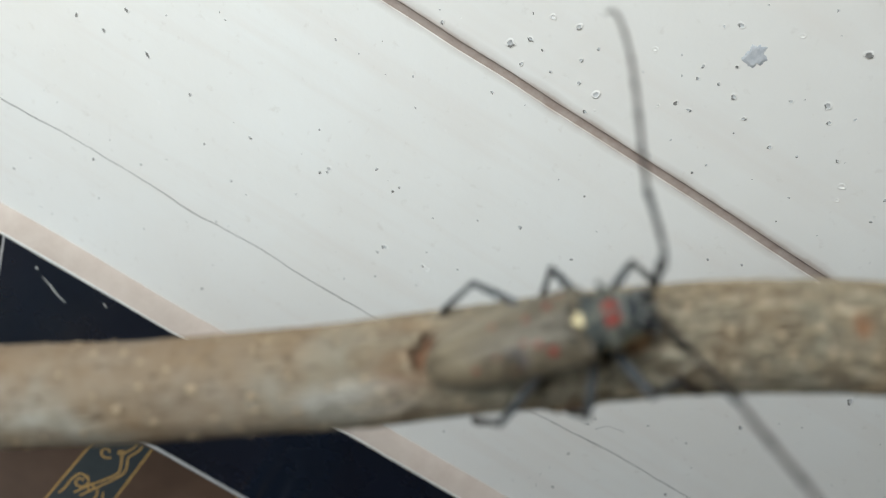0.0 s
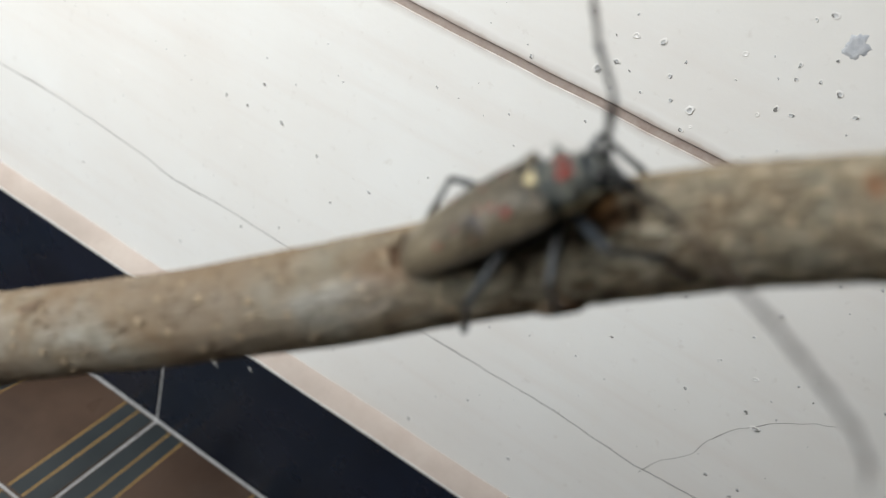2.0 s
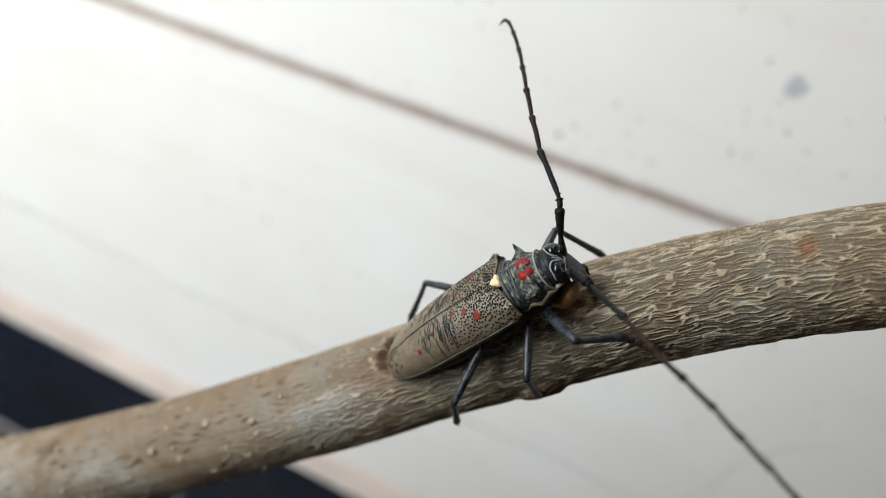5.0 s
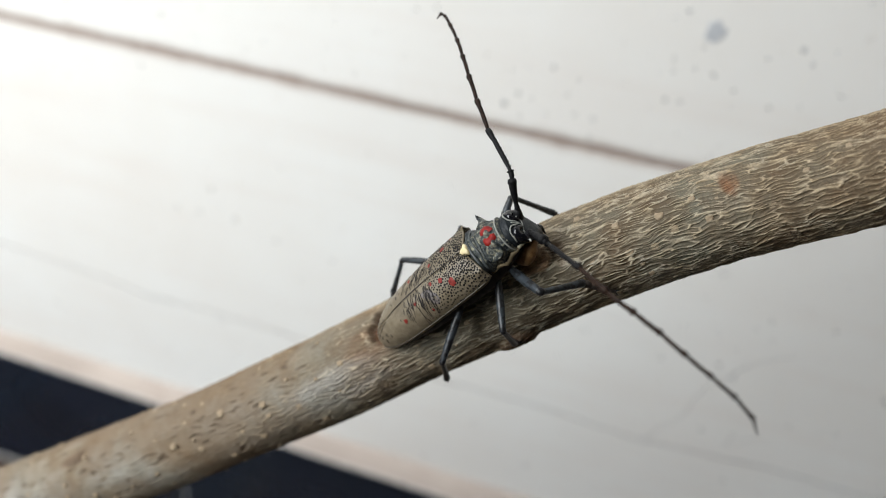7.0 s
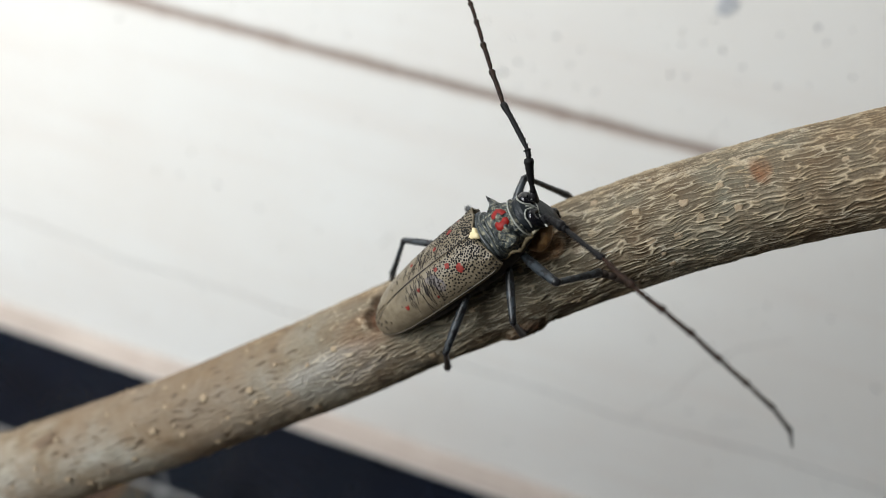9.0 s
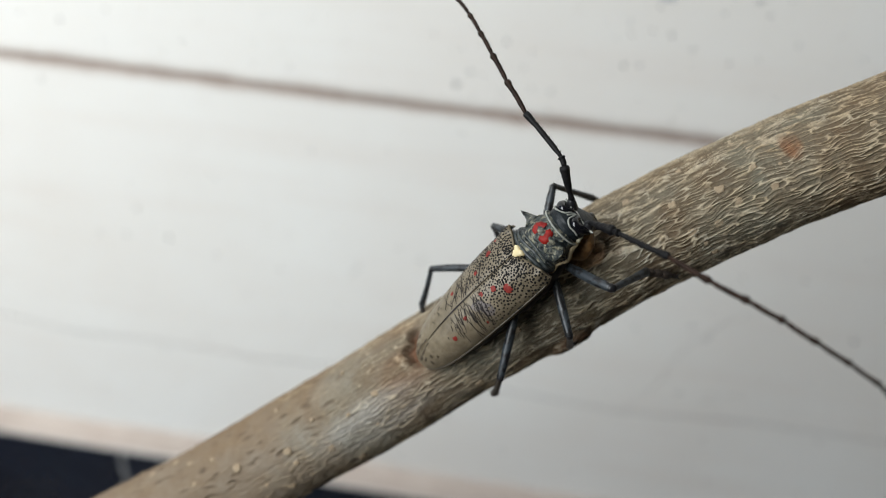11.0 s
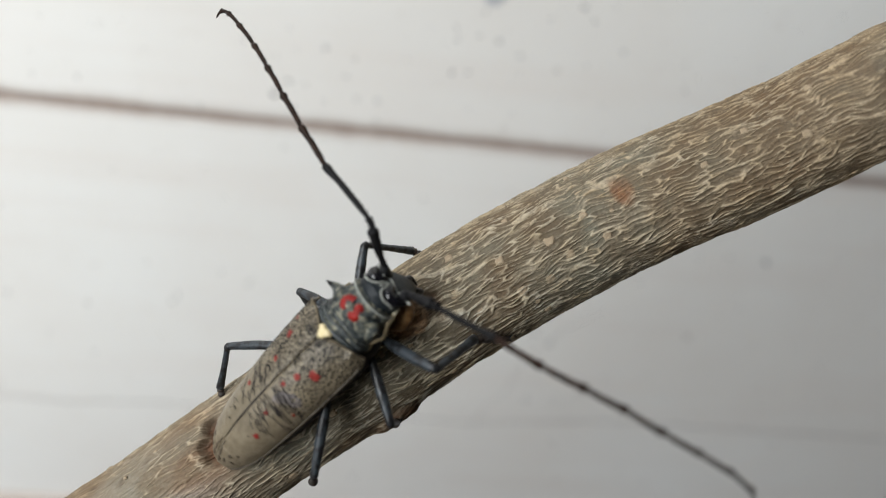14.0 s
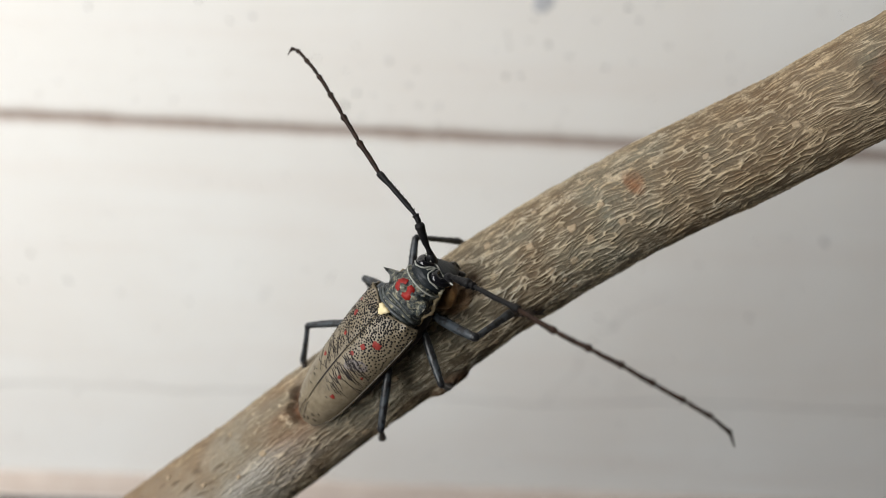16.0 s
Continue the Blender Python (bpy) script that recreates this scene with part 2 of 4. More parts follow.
def box(x0, x1, y0, y1, z0, z1):
    v = [(x, y, z) for x in (x0, x1) for y in (y0, y1) for z in (z0, z1)]
    return v, [(0, 1, 3, 2), (4, 6, 7, 5), (0, 4, 5, 1), (2, 3, 7, 6), (0, 2, 6, 4), (1, 5, 7, 3)]


def join(*pieces):
    v, f = [], []
    for pv, pf in pieces:
        f += [tuple(i + len(v) for i in q) for q in pf]
        v += [tuple(p) for p in pv]
    return v, f


def bevelled(x0, x1, y0, y1, z0, z1, bev, axis=2, high=True):
    """A slab whose face towards +axis (or -axis) has a bevelled rim."""
    lo, hi = [x0, y0, z0], [x1, y1, z1]
    o = [i for i in range(3) if i != axis]
    far, near = (hi[axis], lo[axis]) if high else (lo[axis], hi[axis])
    step = bev if high else -bev
    v = []
    for level, inset in ((near, 0), (far - step, 0), (far, bev)):
        for a, b in ((0, 0), (1, 0), (1, 1), (0, 1)):
            p = [0, 0, 0]
            p[axis] = level
            p[o[0]] = (hi[o[0]] - inset) if a else (lo[o[0]] + inset)
            p[o[1]] = (hi[o[1]] - inset) if b else (lo[o[1]] + inset)
            v.append(tuple(p))
    f = grid_faces(3, 4, True) + [(8, 9, 10, 11), (3, 2, 1, 0)]
    return v, f


def spline(pts, n):
    """n points along a smooth curve through pts."""
    p = [np.array(q, float) for q in pts]
    p = [2 * p[0] - p[1]] + p + [2 * p[-1] - p[-2]]
    out = []
    segs = len(p) - 3
    for i in range(n):
        s = i / (n - 1) * segs
        k = min(int(s), segs - 1)
        t = s - k
        a, b, c, d = p[k:k + 4]
        out.append(0.5 * (2 * b + (c - a) * t + (2 * a - 5 * b + 4 * c - d) * t * t + (3 * b - a - 3 * c + d) * t ** 3))
    return np.array(out)


def tube(path, radii, sides=12, rough=0.0, seed=0, flat=1.0, cap=True):
    """A swept tube with rounded ends; flat squeezes it along its second axis."""
    path = np.array(path, float)
    radii = np.broadcast_to(np.array(radii, float), (len(path),))
    tan = np.gradient(path, axis=0)
    tan /= np.linalg.norm(tan, axis=1)[:, None] + 1e-12
    up = np.array([0.0, 0.0, 1.0]) if abs(tan[0][2]) < 0.9 else np.array([0.0, 1.0, 0.0])
    v = []
    rnd = random.Random(seed)
    for p, t, r in zip(path, tan, radii):
        a = up - t * (up @ t)
        a /= np.linalg.norm(a)
        b = np.cross(t, a)
        up = a
        for j in range(sides):
            w = 2 * math.pi * j / sides
            q = r * (1 + rough * rnd.uniform(-1, 1))
            v.append(p + a * q * math.cos(w) * flat + b * q * math.sin(w))
    f = grid_faces(len(path), sides, True)
    if cap:
        n = len(v)
        v += [path[0] - tan[0] * radii[0] * 0.5, path[-1] + tan[-1] * radii[-1] * 0.5]
        m = (len(path) - 1) * sides
        f += [(n, (j + 1) % sides, j) for j in range(sides)] + [(n + 1, m + j, m + (j + 1) % sides) for j in range(sides)]
    return v, f


def hermite(xs, ys, x):
    """Smooth values at x from the stations xs, ys."""
    xs, ys, x = np.array(xs, float), np.array(ys, float), np.array(x, float)
    d = np.gradient(ys, xs)
    k = np.clip(np.searchsorted(xs, x) - 1, 0, len(xs) - 2)
    h = xs[k + 1] - xs[k]
    t = np.clip((x - xs[k]) / h, 0, 1)
    return (ys[k] * (1 + 2 * t) * (1 - t) ** 2 + d[k] * h * t * (1 - t) ** 2 + ys[k + 1] * t * t * (3 - 2 * t)
            + d[k + 1] * h * t * t * (t - 1))


def ribbon(path, width, normal, lift):
    """A thin raised strip along a path."""
    path = np.array(path, float)
    normal = np.array(normal, float)
    tan = np.gradient(path, axis=0)
    v = []
    w = np.broadcast_to(np.array(width, float), (len(path),))
    for p, t, q in zip(path, tan, w):
        s = np.cross(normal, t)
        s /= np.linalg.norm(s) + 1e-12
        v += [p - s * q / 2, p - s * q / 4 + normal * lift, p + s * q / 4 + normal * lift, p + s * q / 2]
    return v, grid_faces(len(path), 4)


# ---- the room ----
YW, YT = 0.5577, 0.5479          # the plastered wall's face, the skirting tiles' face
X0, X1, Y0, Z1 = -0.76, 1.9, -1.9, 2.6
TH = 0.12


def groove_z(x):
    return 0.3762 - 0.0116 * x


def wall_panel(z_low, z_high, name, y=YW):
    """A stretch of the north wall between two heights, which may slope along x."""
    xs = np.linspace(X0 - TH, X1 + TH, 120)
    v = []
    for x in xs:
        a, b = z_low(x), z_high(x)
        wob = 0.0012 * noise.noise((x * 9, 3.1, 0)) + 0.0007 * noise.noise((x * 40, 1.7, 0))
        v += [(x, y + TH, a), (x, y + 0.0004, a + wob), (x, y, a + 0.0004 + wob), (x, y, b - 0.0004 + wob),
              (x, y + 0.0004, b + wob), (x, y + TH, b)]
    f = grid_faces(len(xs), 6) + [tuple(range(6))[::-1], tuple(len(v) - 6 + i for i in range(6))]
    return mesh(name, v, [q[::-1] for q in f], WALL, False)


wall_north = tagged(new("wall_north", wall_panel(lambda x: 0.0, lambda x: groove_z(x) - 0.0021, "wall_north")),
                    "white painted plaster wall with pits and fine cracks", "wall", kind="structure")
part("upper_wall", wall_panel(lambda x: groove_z(x) + 0.0021, lambda x: Z1, "upper_wall", YW - 0.0012), wall_north)
v, f = box(X0 - TH, X1 + TH, YW + 0.0004, YW + 0.02, 0.35, 0.40)
part("groove_bed", mesh("groove_bed", v, f, DIRT, False), wall_north, "brown dirt-filled horizontal groove")

# fillet of beige plaster over the skirting
xs = np.linspace(X0, X1, 300)
v = []
for x in xs:
    w = 0.0010 * noise.noise((x * 14, 0, 5)) + 0.0005 * noise.noise((x * 60, 2, 5))
    v += [(x, YW + 0.002, 0.1210), (x, YT - 0.0006, 0.1212), (x, YT - 0.0002, 0.1232 + w), (x, YW - 0.0035, 0.1295 + w),
          (x, YW - 0.0008, 0.1342 + w * 1.5), (x, YW + 0.002, 0.1350 + w)]
idx = []
f = grid_faces(len(xs), 6)
idx = [1 if (i % 5) in (0, 1) else 0 for i in range(len(f))]
part("plaster_fillet", mesh("plaster_fillet", v, [q[::-1] for q in f], [BEIGE, WALL], True, idx), wall_north,
     "pinkish beige plaster fillet above the skirting")

v, f = join(box(X0 - TH, X0, Y0 - TH, -1.15, 0, Z1), box(X0 - TH, X0, 0.42, YW, 0, Z1),
            box(X0 - TH, X0, -1.15, 0.42, 0, 0.25), box(X0 - TH, X0, -1.15, 0.42, 2.25, Z1))
tagged(new("wall_west", mesh("wall_west", v, f, PLAIN, False)), "pale plaster wall with a wide opening", "wall", kind="structure")
v, f = box(X1, X1 + TH, Y0 - TH, YW, 0, Z1)
tagged(new("wall_east", mesh("wall_east", v, f, PLAIN, False)), "plain pale plaster wall", "wall", kind="structure")
v, f = box(X0, X1, Y0 - TH, Y0, 0, Z1)
tagged(new("wall_south", mesh("wall_south", v, f, PLAIN, False)), "plain pale plaster wall", "wall", kind="structure")
v, f = box(X0 - TH, X1 + TH, Y0 - TH, YW + TH, Z1, Z1 + 0.1)
tagged(new("ceiling", mesh("ceiling", v, f, PLAIN, False)), "plain pale ceiling", "ceiling", kind="structure")

v, f = box(X0 - TH, X1 + TH, Y0 - TH, YW + TH, -0.08, -0.0012)
floor = tagged(new("floor", mesh("floor", v, f, CEMENT, False)), "floor of glossy brown tiles with grey grout", "floor", kind="structure")
v, f = box(-40, 40, -40, 40, -0.4, -0.2)
tagged(new("ground", mesh("ground", v, f, CEMENT, False)), "pale ground outside", "ground", kind="structure")

# cracks in the paint
CRACK_XZ = [(-0.384, 0.2152), (-0.3305, 0.2167), (-0.255, 0.2128), (-0.23, 0.2090), (-0.184, 0.2112), (-0.1325, 0.2105), (-0.114, 0.2090), (-0.0685, 0.2115), (-0.04, 0.2100),
            (0.0013, 0.2106), (0.041, 0.2116), (0.087, 0.2090), (0.118, 0.2108), (0.1616, 0.2146), (0.208, 0.2151), (0.26, 0.2140), (0.34, 0.2135)]
cp = spline([(x, YW - 0.0001, z) for x, z in CRACK_XZ], 320)
cp[:, 2] += [0.0007 * noise.noise((p[0] * 70, 0, 1)) + 0.0004 * noise.noise((p[0] * 260, 0, 2)) for p in cp]
cw = [0.0005 + 0.0005 * max(0, noise.noise((p[0] * 30, 4, 2))) for p in cp]
v, f = ribbon(cp, cw, (0, -1, 0), 0.00012)
part("crack", mesh("crack", v, f, CRACK), wall_north, "thin grey crack in the paint")
for pts in ([(0.0979, 0.2065), (0.1037, 0.2212), (0.113, 0.234), (0.1151, 0.2448), (0.1176, 0.2513), (0.1224, 0.2617), (0.1278, 0.2676), (0.1344, 0.276), (0.1436, 0.2837), (0.155, 0.2914)],
            [(0.145, 0.224), (0.150, 0.231), (0.158, 0.233)]):
    cp = spline([(x, YW - 0.0001, z) for x, z in pts], 60)
    cp[:, 2] += [0.0010 * noise.noise((p[0] * 200, 0, 1)) + 0.0006 * noise.noise((p[0] * 600, 3, 1)) for p in cp]
    v, f = ribbon(cp, [0.0002 + 0.0004 * max(0.0, noise.noise((q * 0.2, 7, 1))) for q in range(60)], (0, -1, 0), 0.00005)
    part("crack", mesh("crack", v, f, CRACK), wall_north, "thin grey crack in the paint")


def pit(x, z, r, rnd, y):
    """A little broken paint blister: a raised rim round a bare, hollow middle."""
    n = 9
    a0 = rnd.uniform(0, 6.28)
    sx, sz, tilt = rnd.uniform(0.6, 1.2), rnd.uniform(0.5, 1.0), rnd.uniform(0, 3.14)
    jag = [rnd.uniform(0.7, 1.25) for _ in range(n)]
    v = []
    for q, h in ((1.0, -0.00005), (0.8, 0.16), (0.55, 0.12), (0.42, 0.015)):
        for j in range(n):
            a = a0 + 2 * math.pi * j / n
            p, s = r * q * jag[j] * sx * math.cos(a), r * q * jag[j] * sz * math.sin(a)
            open_side = 0.35 + 0.65 * (0.5 + 0.5 * math.cos(a + tilt))
            v.append((x + p * math.cos(tilt) - s * math.sin(tilt), y - max(h, 0) * r * open_side - 0.00003,
                      z + p * math.sin(tilt) + s * math.cos(tilt)))
    f = grid_faces(4, n, True)
    f.append(tuple(range(3 * n, 4 * n)))
    # the pit's shadow is painted dark on one side, grey cement on the other
    kind = rnd.random()
    dark = [1 if kind < 0.8 and math.cos(a0 + 2 * math.pi * j / n + tilt * 2) > (0.25 if kind < 0.5 else 0.7) else (2 if kind < 0.9 else 0) for j in range(n)]
    return v, f, [0] * n + [d if d == 1 else 0 for d in dark] + dark + [1 if kind < 0.12 else (2 if kind < 0.85 else 0)]


rnd = random.Random(11)
spots = []
FIXED = [(0.1082, 0.4603, 2.6), (-0.0088, 0.3898, 3.0), (0.0633, 0.4447, 1.8), (0.1157, 0.432, 1.8), (0.13, 0.4212, 1.6),
         (0.1226, 0.4382, 1.6), (-0.1822, 0.2566, 1.7), (-0.2165, 0.1666, 2.6), (-0.0964, 0.2745, 2.2), (-0.1313, 0.2782, 2.2),
         (-0.205, 0.2569, 1.5), (-0.1575, 0.2856, 2.4), (-0.0536, 0.2811, 1.8), (-0.0207, 0.292, 1.8), (-0.0866, 0.2404, 1.3),
         (-0.0097, 0.2586, 2.2), (0.0414, 0.313, 1.8), (0.057, 0.346, 1.5), (-0.0764, 0.3472, 1.7), (-0.1727, 0.3018, 1.6)]
FIXED2 = [(-0.0196, 0.2247, 1.3), (0.0153, 0.2598, 2.0), (0.2, 0.2782, 1.9), (0.2246, 0.3269, 2.8), (0.0791, 0.1579, 1.4),
          (0.1436, 0.1776, 1.2), (0.1393, 0.4134, 2.0), (0.0983, 0.4309, 1.4), (0.02, 0.3996, 2.0), (0.0572, 0.4007, 1.6),
          (0.0898, 0.3901, 1.5), (0.1162, 0.2917, 1.9), (0.1214, 0.2737, 2.2), (0.1092, 0.327, 2.0), (-0.0002, 0.1842, 2.0),
          (0.0286, 0.2709, 1.5), (0.0124, 0.2608, 1.9), (0.0514, 0.2724, 1.5), (0.0712, 0.3128, 2.0), (0.0937, 0.2682, 1.9),
          (-0.2788, 0.2588, 2.4), (-0.1399, 0.3404, 1.8), (0.0335, 0.3905, 3.2), (0.0794, 0.4204, 2.4), (0.052, 0.2298, 1.5)]
FIXED3 = [(0.0582, 0.441, 1.7), (0.0841, 0.4532, 1.6), (0.0724, 0.4311, 1.6), (0.0631, 0.419, 1.4), (0.0711, 0.4217, 1.5),
          (0.1104, 0.4371, 2), (0.0684, 0.406, 1.8), (0.1048, 0.4112, 2.2), (0.1161, 0.4139, 1.4), (0.042, 0.4197, 1.5),
          (0.0115, 0.4106, 2), (0.0005, 0.4087, 2), (0.0232, 0.4075, 1.3), (0.0245, 0.3908, 1.6), (0.0119, 0.3884, 1.6),
          (-0.0025, 0.3957, 2), (0.0873, 0.384, 1.2), (0.142, 0.4075, 1.6), (0.1595, 0.4075, 1.6), (-0.1819, 0.2846, 1.8)]
for x, z, r in FIXED + FIXED2 + FIXED3:
    spots.append((x, z, r * 0.0009))
spots.append((0.1294, 0.2678, 0.0034))
while len(spots) < 620:
    x = rnd.uniform(-0.34, 0.34)
    z = rnd.uniform(0.14, 0.56)
    if abs(z - groove_z(x)) < 0.0045:
        continue
    if z < 0.376 and rnd.random() < (0.72 if x < 0 else 0.5):
        continue
    spots.append((x, z, rnd.choice((0.0004, 0.0005, 0.0006, 0.0007, 0.0008, 0.001, 0.0013)) * rnd.uniform(1.0, 1.5)))
pv, pf, pi = [], [], []
for x, z, r in spots:
    v, f, i = pit(x, z, r, rnd, YW if z < groove_z(x) else YW - 0.0012)
    pf += [tuple(q + len(pv) for q in face[::-1]) for face in f]
    pv += v
    pi += i
tagged(part("paint_pit", mesh("paint_pit", pv, pf, [WALL, PIT_SHADE, CEMENT], True, pi), wall_north, "small broken blisters in the white paint"), kind="stuff")

# a bare patch of grey cement
n, v = 30, [(0.0752, YW - 0.00135, 0.4378)]
for q, y in ((0.55, YW - 0.00135), (0.9, YW - 0.0014), (1.0, YW - 0.0011)):
    for j in range(n):
        a = 2 * math.pi * j / n
        r = q * (0.0042 + 0.0028 * noise.noise((math.cos(a) * 2.2, math.sin(a) * 2.2, 3)))
        v.append((0.0752 + r * math.cos(a), y, 0.4378 + r * 1.1 * math.sin(a)))
f = [(0, 1 + (j + 1) % n, 1 + j) for j in range(n)] + [tuple(i + 1 for i in q)[::-1] for q in grid_faces(3, n, True)]
part("bare_patch", mesh("bare_patch", v, f, BLOT), wall_north, "blue-grey patch where the paint has come off")

# skirting tiles and their joints
TILE_X = [-0.2105 + 0.60 * i for i in range(-1, 4)]
v, f = box(X0, X1, YT + 0.0012, YW, 0.0, 0.1209)
skirting = tagged(new("skirting", mesh("skirting", v, f, CEMENT, False)), "navy-black glossy tiled skirting with pale joints", "skirting", kind="structure")
v, f = bevelled(0.0009, 0.5991, 0.0, 0.009, 0.0012, 0.1211, 0.0007, axis=1, high=False)
sk = mesh("skirting_tile", v, f, NAVY, False)
for x in TILE_X:
    if X0 - 0.6 < x < X1:
        t = part("skirting_tile", sk, skirting)
        t.location = (x, YT, 0)
for pts in (((-0.1814, 0.1048), (-0.1755, 0.1015), (-0.1690, 0.0965), (-0.1638, 0.0939)), ((-0.187, 0.1105), (-0.185, 0.109)),
            ((-0.14, 0.112), (-0.137, 0.1105))):
    cp = spline([(x, YT - 0.0001, z) for x, z in pts], 16)
    v, f = ribbon(cp, [0.0004 + 0.0005 * math.sin(math.pi * i / 15) for i in range(16)], (0, -1, 0), 0.0001)
    part("paint_splash", mesh("paint_splash", v, f, WALL), skirting, "thin white paint splash")


# floor tiles with printed bands and scrolls
TW, TD = 0.231, 0.105


def curl(cx, cy, r, a0, turns, way):
    """A flat spiral that closes on its centre."""
    n = int(20 * turns) + 6
    return np.array([(cx + r * (1 - 0.75 * q / (n - 1)) * math.cos(a0 + way * 6.283 * turns * q / (n - 1)),
                      cy + r * (1 - 0.75 * q / (n - 1)) * math.sin(a0 + way * 6.283 * turns * q / (n - 1)), 0) for q in range(n)])


def scroll(y0):
    """One gold scroll of the printed band: a wavering double stem, a large curl and small leaves."""
    out = []
    for dx in (0.0, 0.0042):
        out.append(spline([(-0.006 + dx, y0 - 0.003, 0), (-0.001 + dx, y0 + 0.006, 0), (0.0085 + dx * 0.6, y0 + 0.021, 0), (0.0075 + dx, y0 + 0.028, 0), (0.004 + dx, y0 + 0.036, 0),
                           (0.007 + dx, y0 + 0.045, 0), (0.005 + dx, y0 + 0.051, 0)], 34))
    out.append(spline([(-0.0135, y0 - 0.008, 0), (-0.0125, y0 - 0.002, 0), (-0.0128, y0 + 0.004, 0), (-0.0105, y0 + 0.010, 0), (-0.005, y0 + 0.0095, 0)], 20))
    out.append(curl(-0.0072, y0 + 0.0055, 0.0052, 1.4, 1.1, -1))
    out.append(curl(0.0005, y0 + 0.0045, 0.0028, 2.4, 0.9, -1))
    out.append(curl(-0.0060, y0 + 0.032, 0.0050, -0.4, 0.9, -1))
    out.append(curl(0.0020, y0 + 0.036, 0.0022, 0.5, 0.9, 1))
    return out


def tile_mesh():
    v, f = bevelled(0.001, TW - 0.001, -TD + 0.001, -0.001, -0.008, 0.0, 0.0006)
    idx = [0] * len(f)

    def add(p, k):
        nonlocal v, f, idx
        v, f = join((v, f), p)
        idx += [k] * (len(f) - len(idx))

    def strip(a, b, z, k):
        add(box(a, b, -TD + 0.0025, -0.0025, -0.001, z), k)

    for a, b in ((0.0022, 0.0280), (0.0975, 0.1335), (TW - 0.0280, TW - 0.0022)):
        strip(a, b, 0.0001, 1)
    for x in (0.0158, 0.0287, 0.0978, 0.1332, TW - 0.0287, TW - 0.0158):
        strip(x - 0.0007, x + 0.0007, 0.00018, 2)
    for i in range(2):
        for path in scroll(-0.0525 + 0.0 - 0.0445 * i):
            path = np.array([p for p in path if -TD + 0.004 < p[1] < -0.003])
            if len(path) > 3:
                add(ribbon(path + np.array([0.1155, 0, 0.0001]), 0.0013, (0, 0, 1), 0.0001), 2)
    return mesh("floor_tile", v, f, [BROWN, SLATE, GOLD], False, idx)


tile = tile_mesh()
for i in range(-2, 9):
    for j in range(12):
        part("floor_tile", tile, floor).location = (-0.2095 + TW * i, YT - TD * j, 0)
v, f = box(X0, X1, Y0, YT - TD * 12, -0.002, 0.0)
part("floor_rest", mesh("floor_rest", v, f, BROWN, False), floor, "glossy brown floor")

# ---- the branch ----
AXIS_Y = (-0.0636, -0.0331, 0.0655, 0.3042, 3.6068)
AXIS_Z = (0.0649, 0.0423, -0.1351, -0.1282, 0.05, 0.7792, 3.853)
AXIS_R = (-0.0898, 0.0691, 0.0126, 1.1597)


def branch_axis(x):
    """The branch's centre and radius where it passes x; down to the floor on one side, up to the wall on the other."""
    a, b = -0.100, 0.118
    q = min(max(x, a), b)
    n = q / 0.1
    y, z, r = np.polyval(AXIS_Y, n) * 0.1, np.polyval(AXIS_Z, n) * 0.1, np.polyval(AXIS_R, n) * 0.01
    z += 2.6 * max(0.0, q - 0.093) ** 2
    if x < a:
        y, z = y + 0.32 * (x - a), z + 0.67 * (x - a)
    if x > b:
        y, z, r = y - 0.03 * (x - b) + 0.62 * (x - b) ** 2, z + 0.74 * (x - b), r - 0.003 * (x - b)
    return np.array([x, y, z]), r


def branch_frame(x):
    c, r = branch_axis(x)
    t = branch_axis(x + 0.002)[0] - branch_axis(x - 0.002)[0]
    t /= np.linalg.norm(t)
    up = np.array([0, 0, 1.0]) - t * t[2]
    up /= np.linalg.norm(up)
    return c, r, t, up, np.cross(t, up)


def bark_height(x, s, w, r):
    """Relief of the bark in metres, and how much of it is ridge."""
    cy, sy = math.cos(w) * r * 1000, math.sin(w) * r * 1000
    warp = noise.noise((s * 210, cy * 0.2, sy * 0.2)) * 0.8 + noise.noise((s * 480, cy * 0.4, sy * 0.4)) * 0.3
    tx, ty = -math.sin(w) * warp, math.cos(w) * warp
    wide = noise.noise((s * 35, cy * 0.12, sy * 0.12 + 9))
    fade = 1 / (1 + math.exp(min(40, -(x - 0.002 + 0.016 * wide) / 0.007)))
    relief = 1 / (1 + math.exp(min(40, -(x + 0.016 + 0.02 * wide) / 0.012)))
    patchy = noise.noise((s * 60, cy * 0.25, sy * 0.25 + 20))
    n1 = noise.noise((s * 120, (cy + tx) * 1.35, (sy + ty) * 1.35))
    net = max(0.0, 1 - abs(n1) * 6.0) * (0.7 + 0.5 * patchy)
    if x > -0.075:
        d = noise.voronoi((s * 160 + 0.3 * patchy, (cy + tx) * 1.12, (sy + ty) * 1.12))[0]
        net = max(net * 0.7, max(fade, 0.78 * relief + 0.15) * min(1.0, 1.15 * max(0.0, 1 - (d[1] - d[0]) / 0.15)) * min(1.0, max(0.40, 0.78 + 1.0 * noise.noise((s * 240, cy * 0.8, sy * 0.8 + 30)))))
    amp = 0.34 + 0.66 * relief
    fleck = max(0.0, noise.noise((s * 300, (cy + tx) * 1.05, (sy + ty) * 1.05 + 4)) - 0.27 - 0.15 * wide) * (1 - 0.8 * fade)
    return amp * net * 0.00045 - fleck * 0.0011 + wide * 0.0004 + 0.0002 * noise.noise((s * 90, cy * 0.3, sy * 0.3)), net * amp, 1 - fade, min(1.0, 4.0 * fleck)


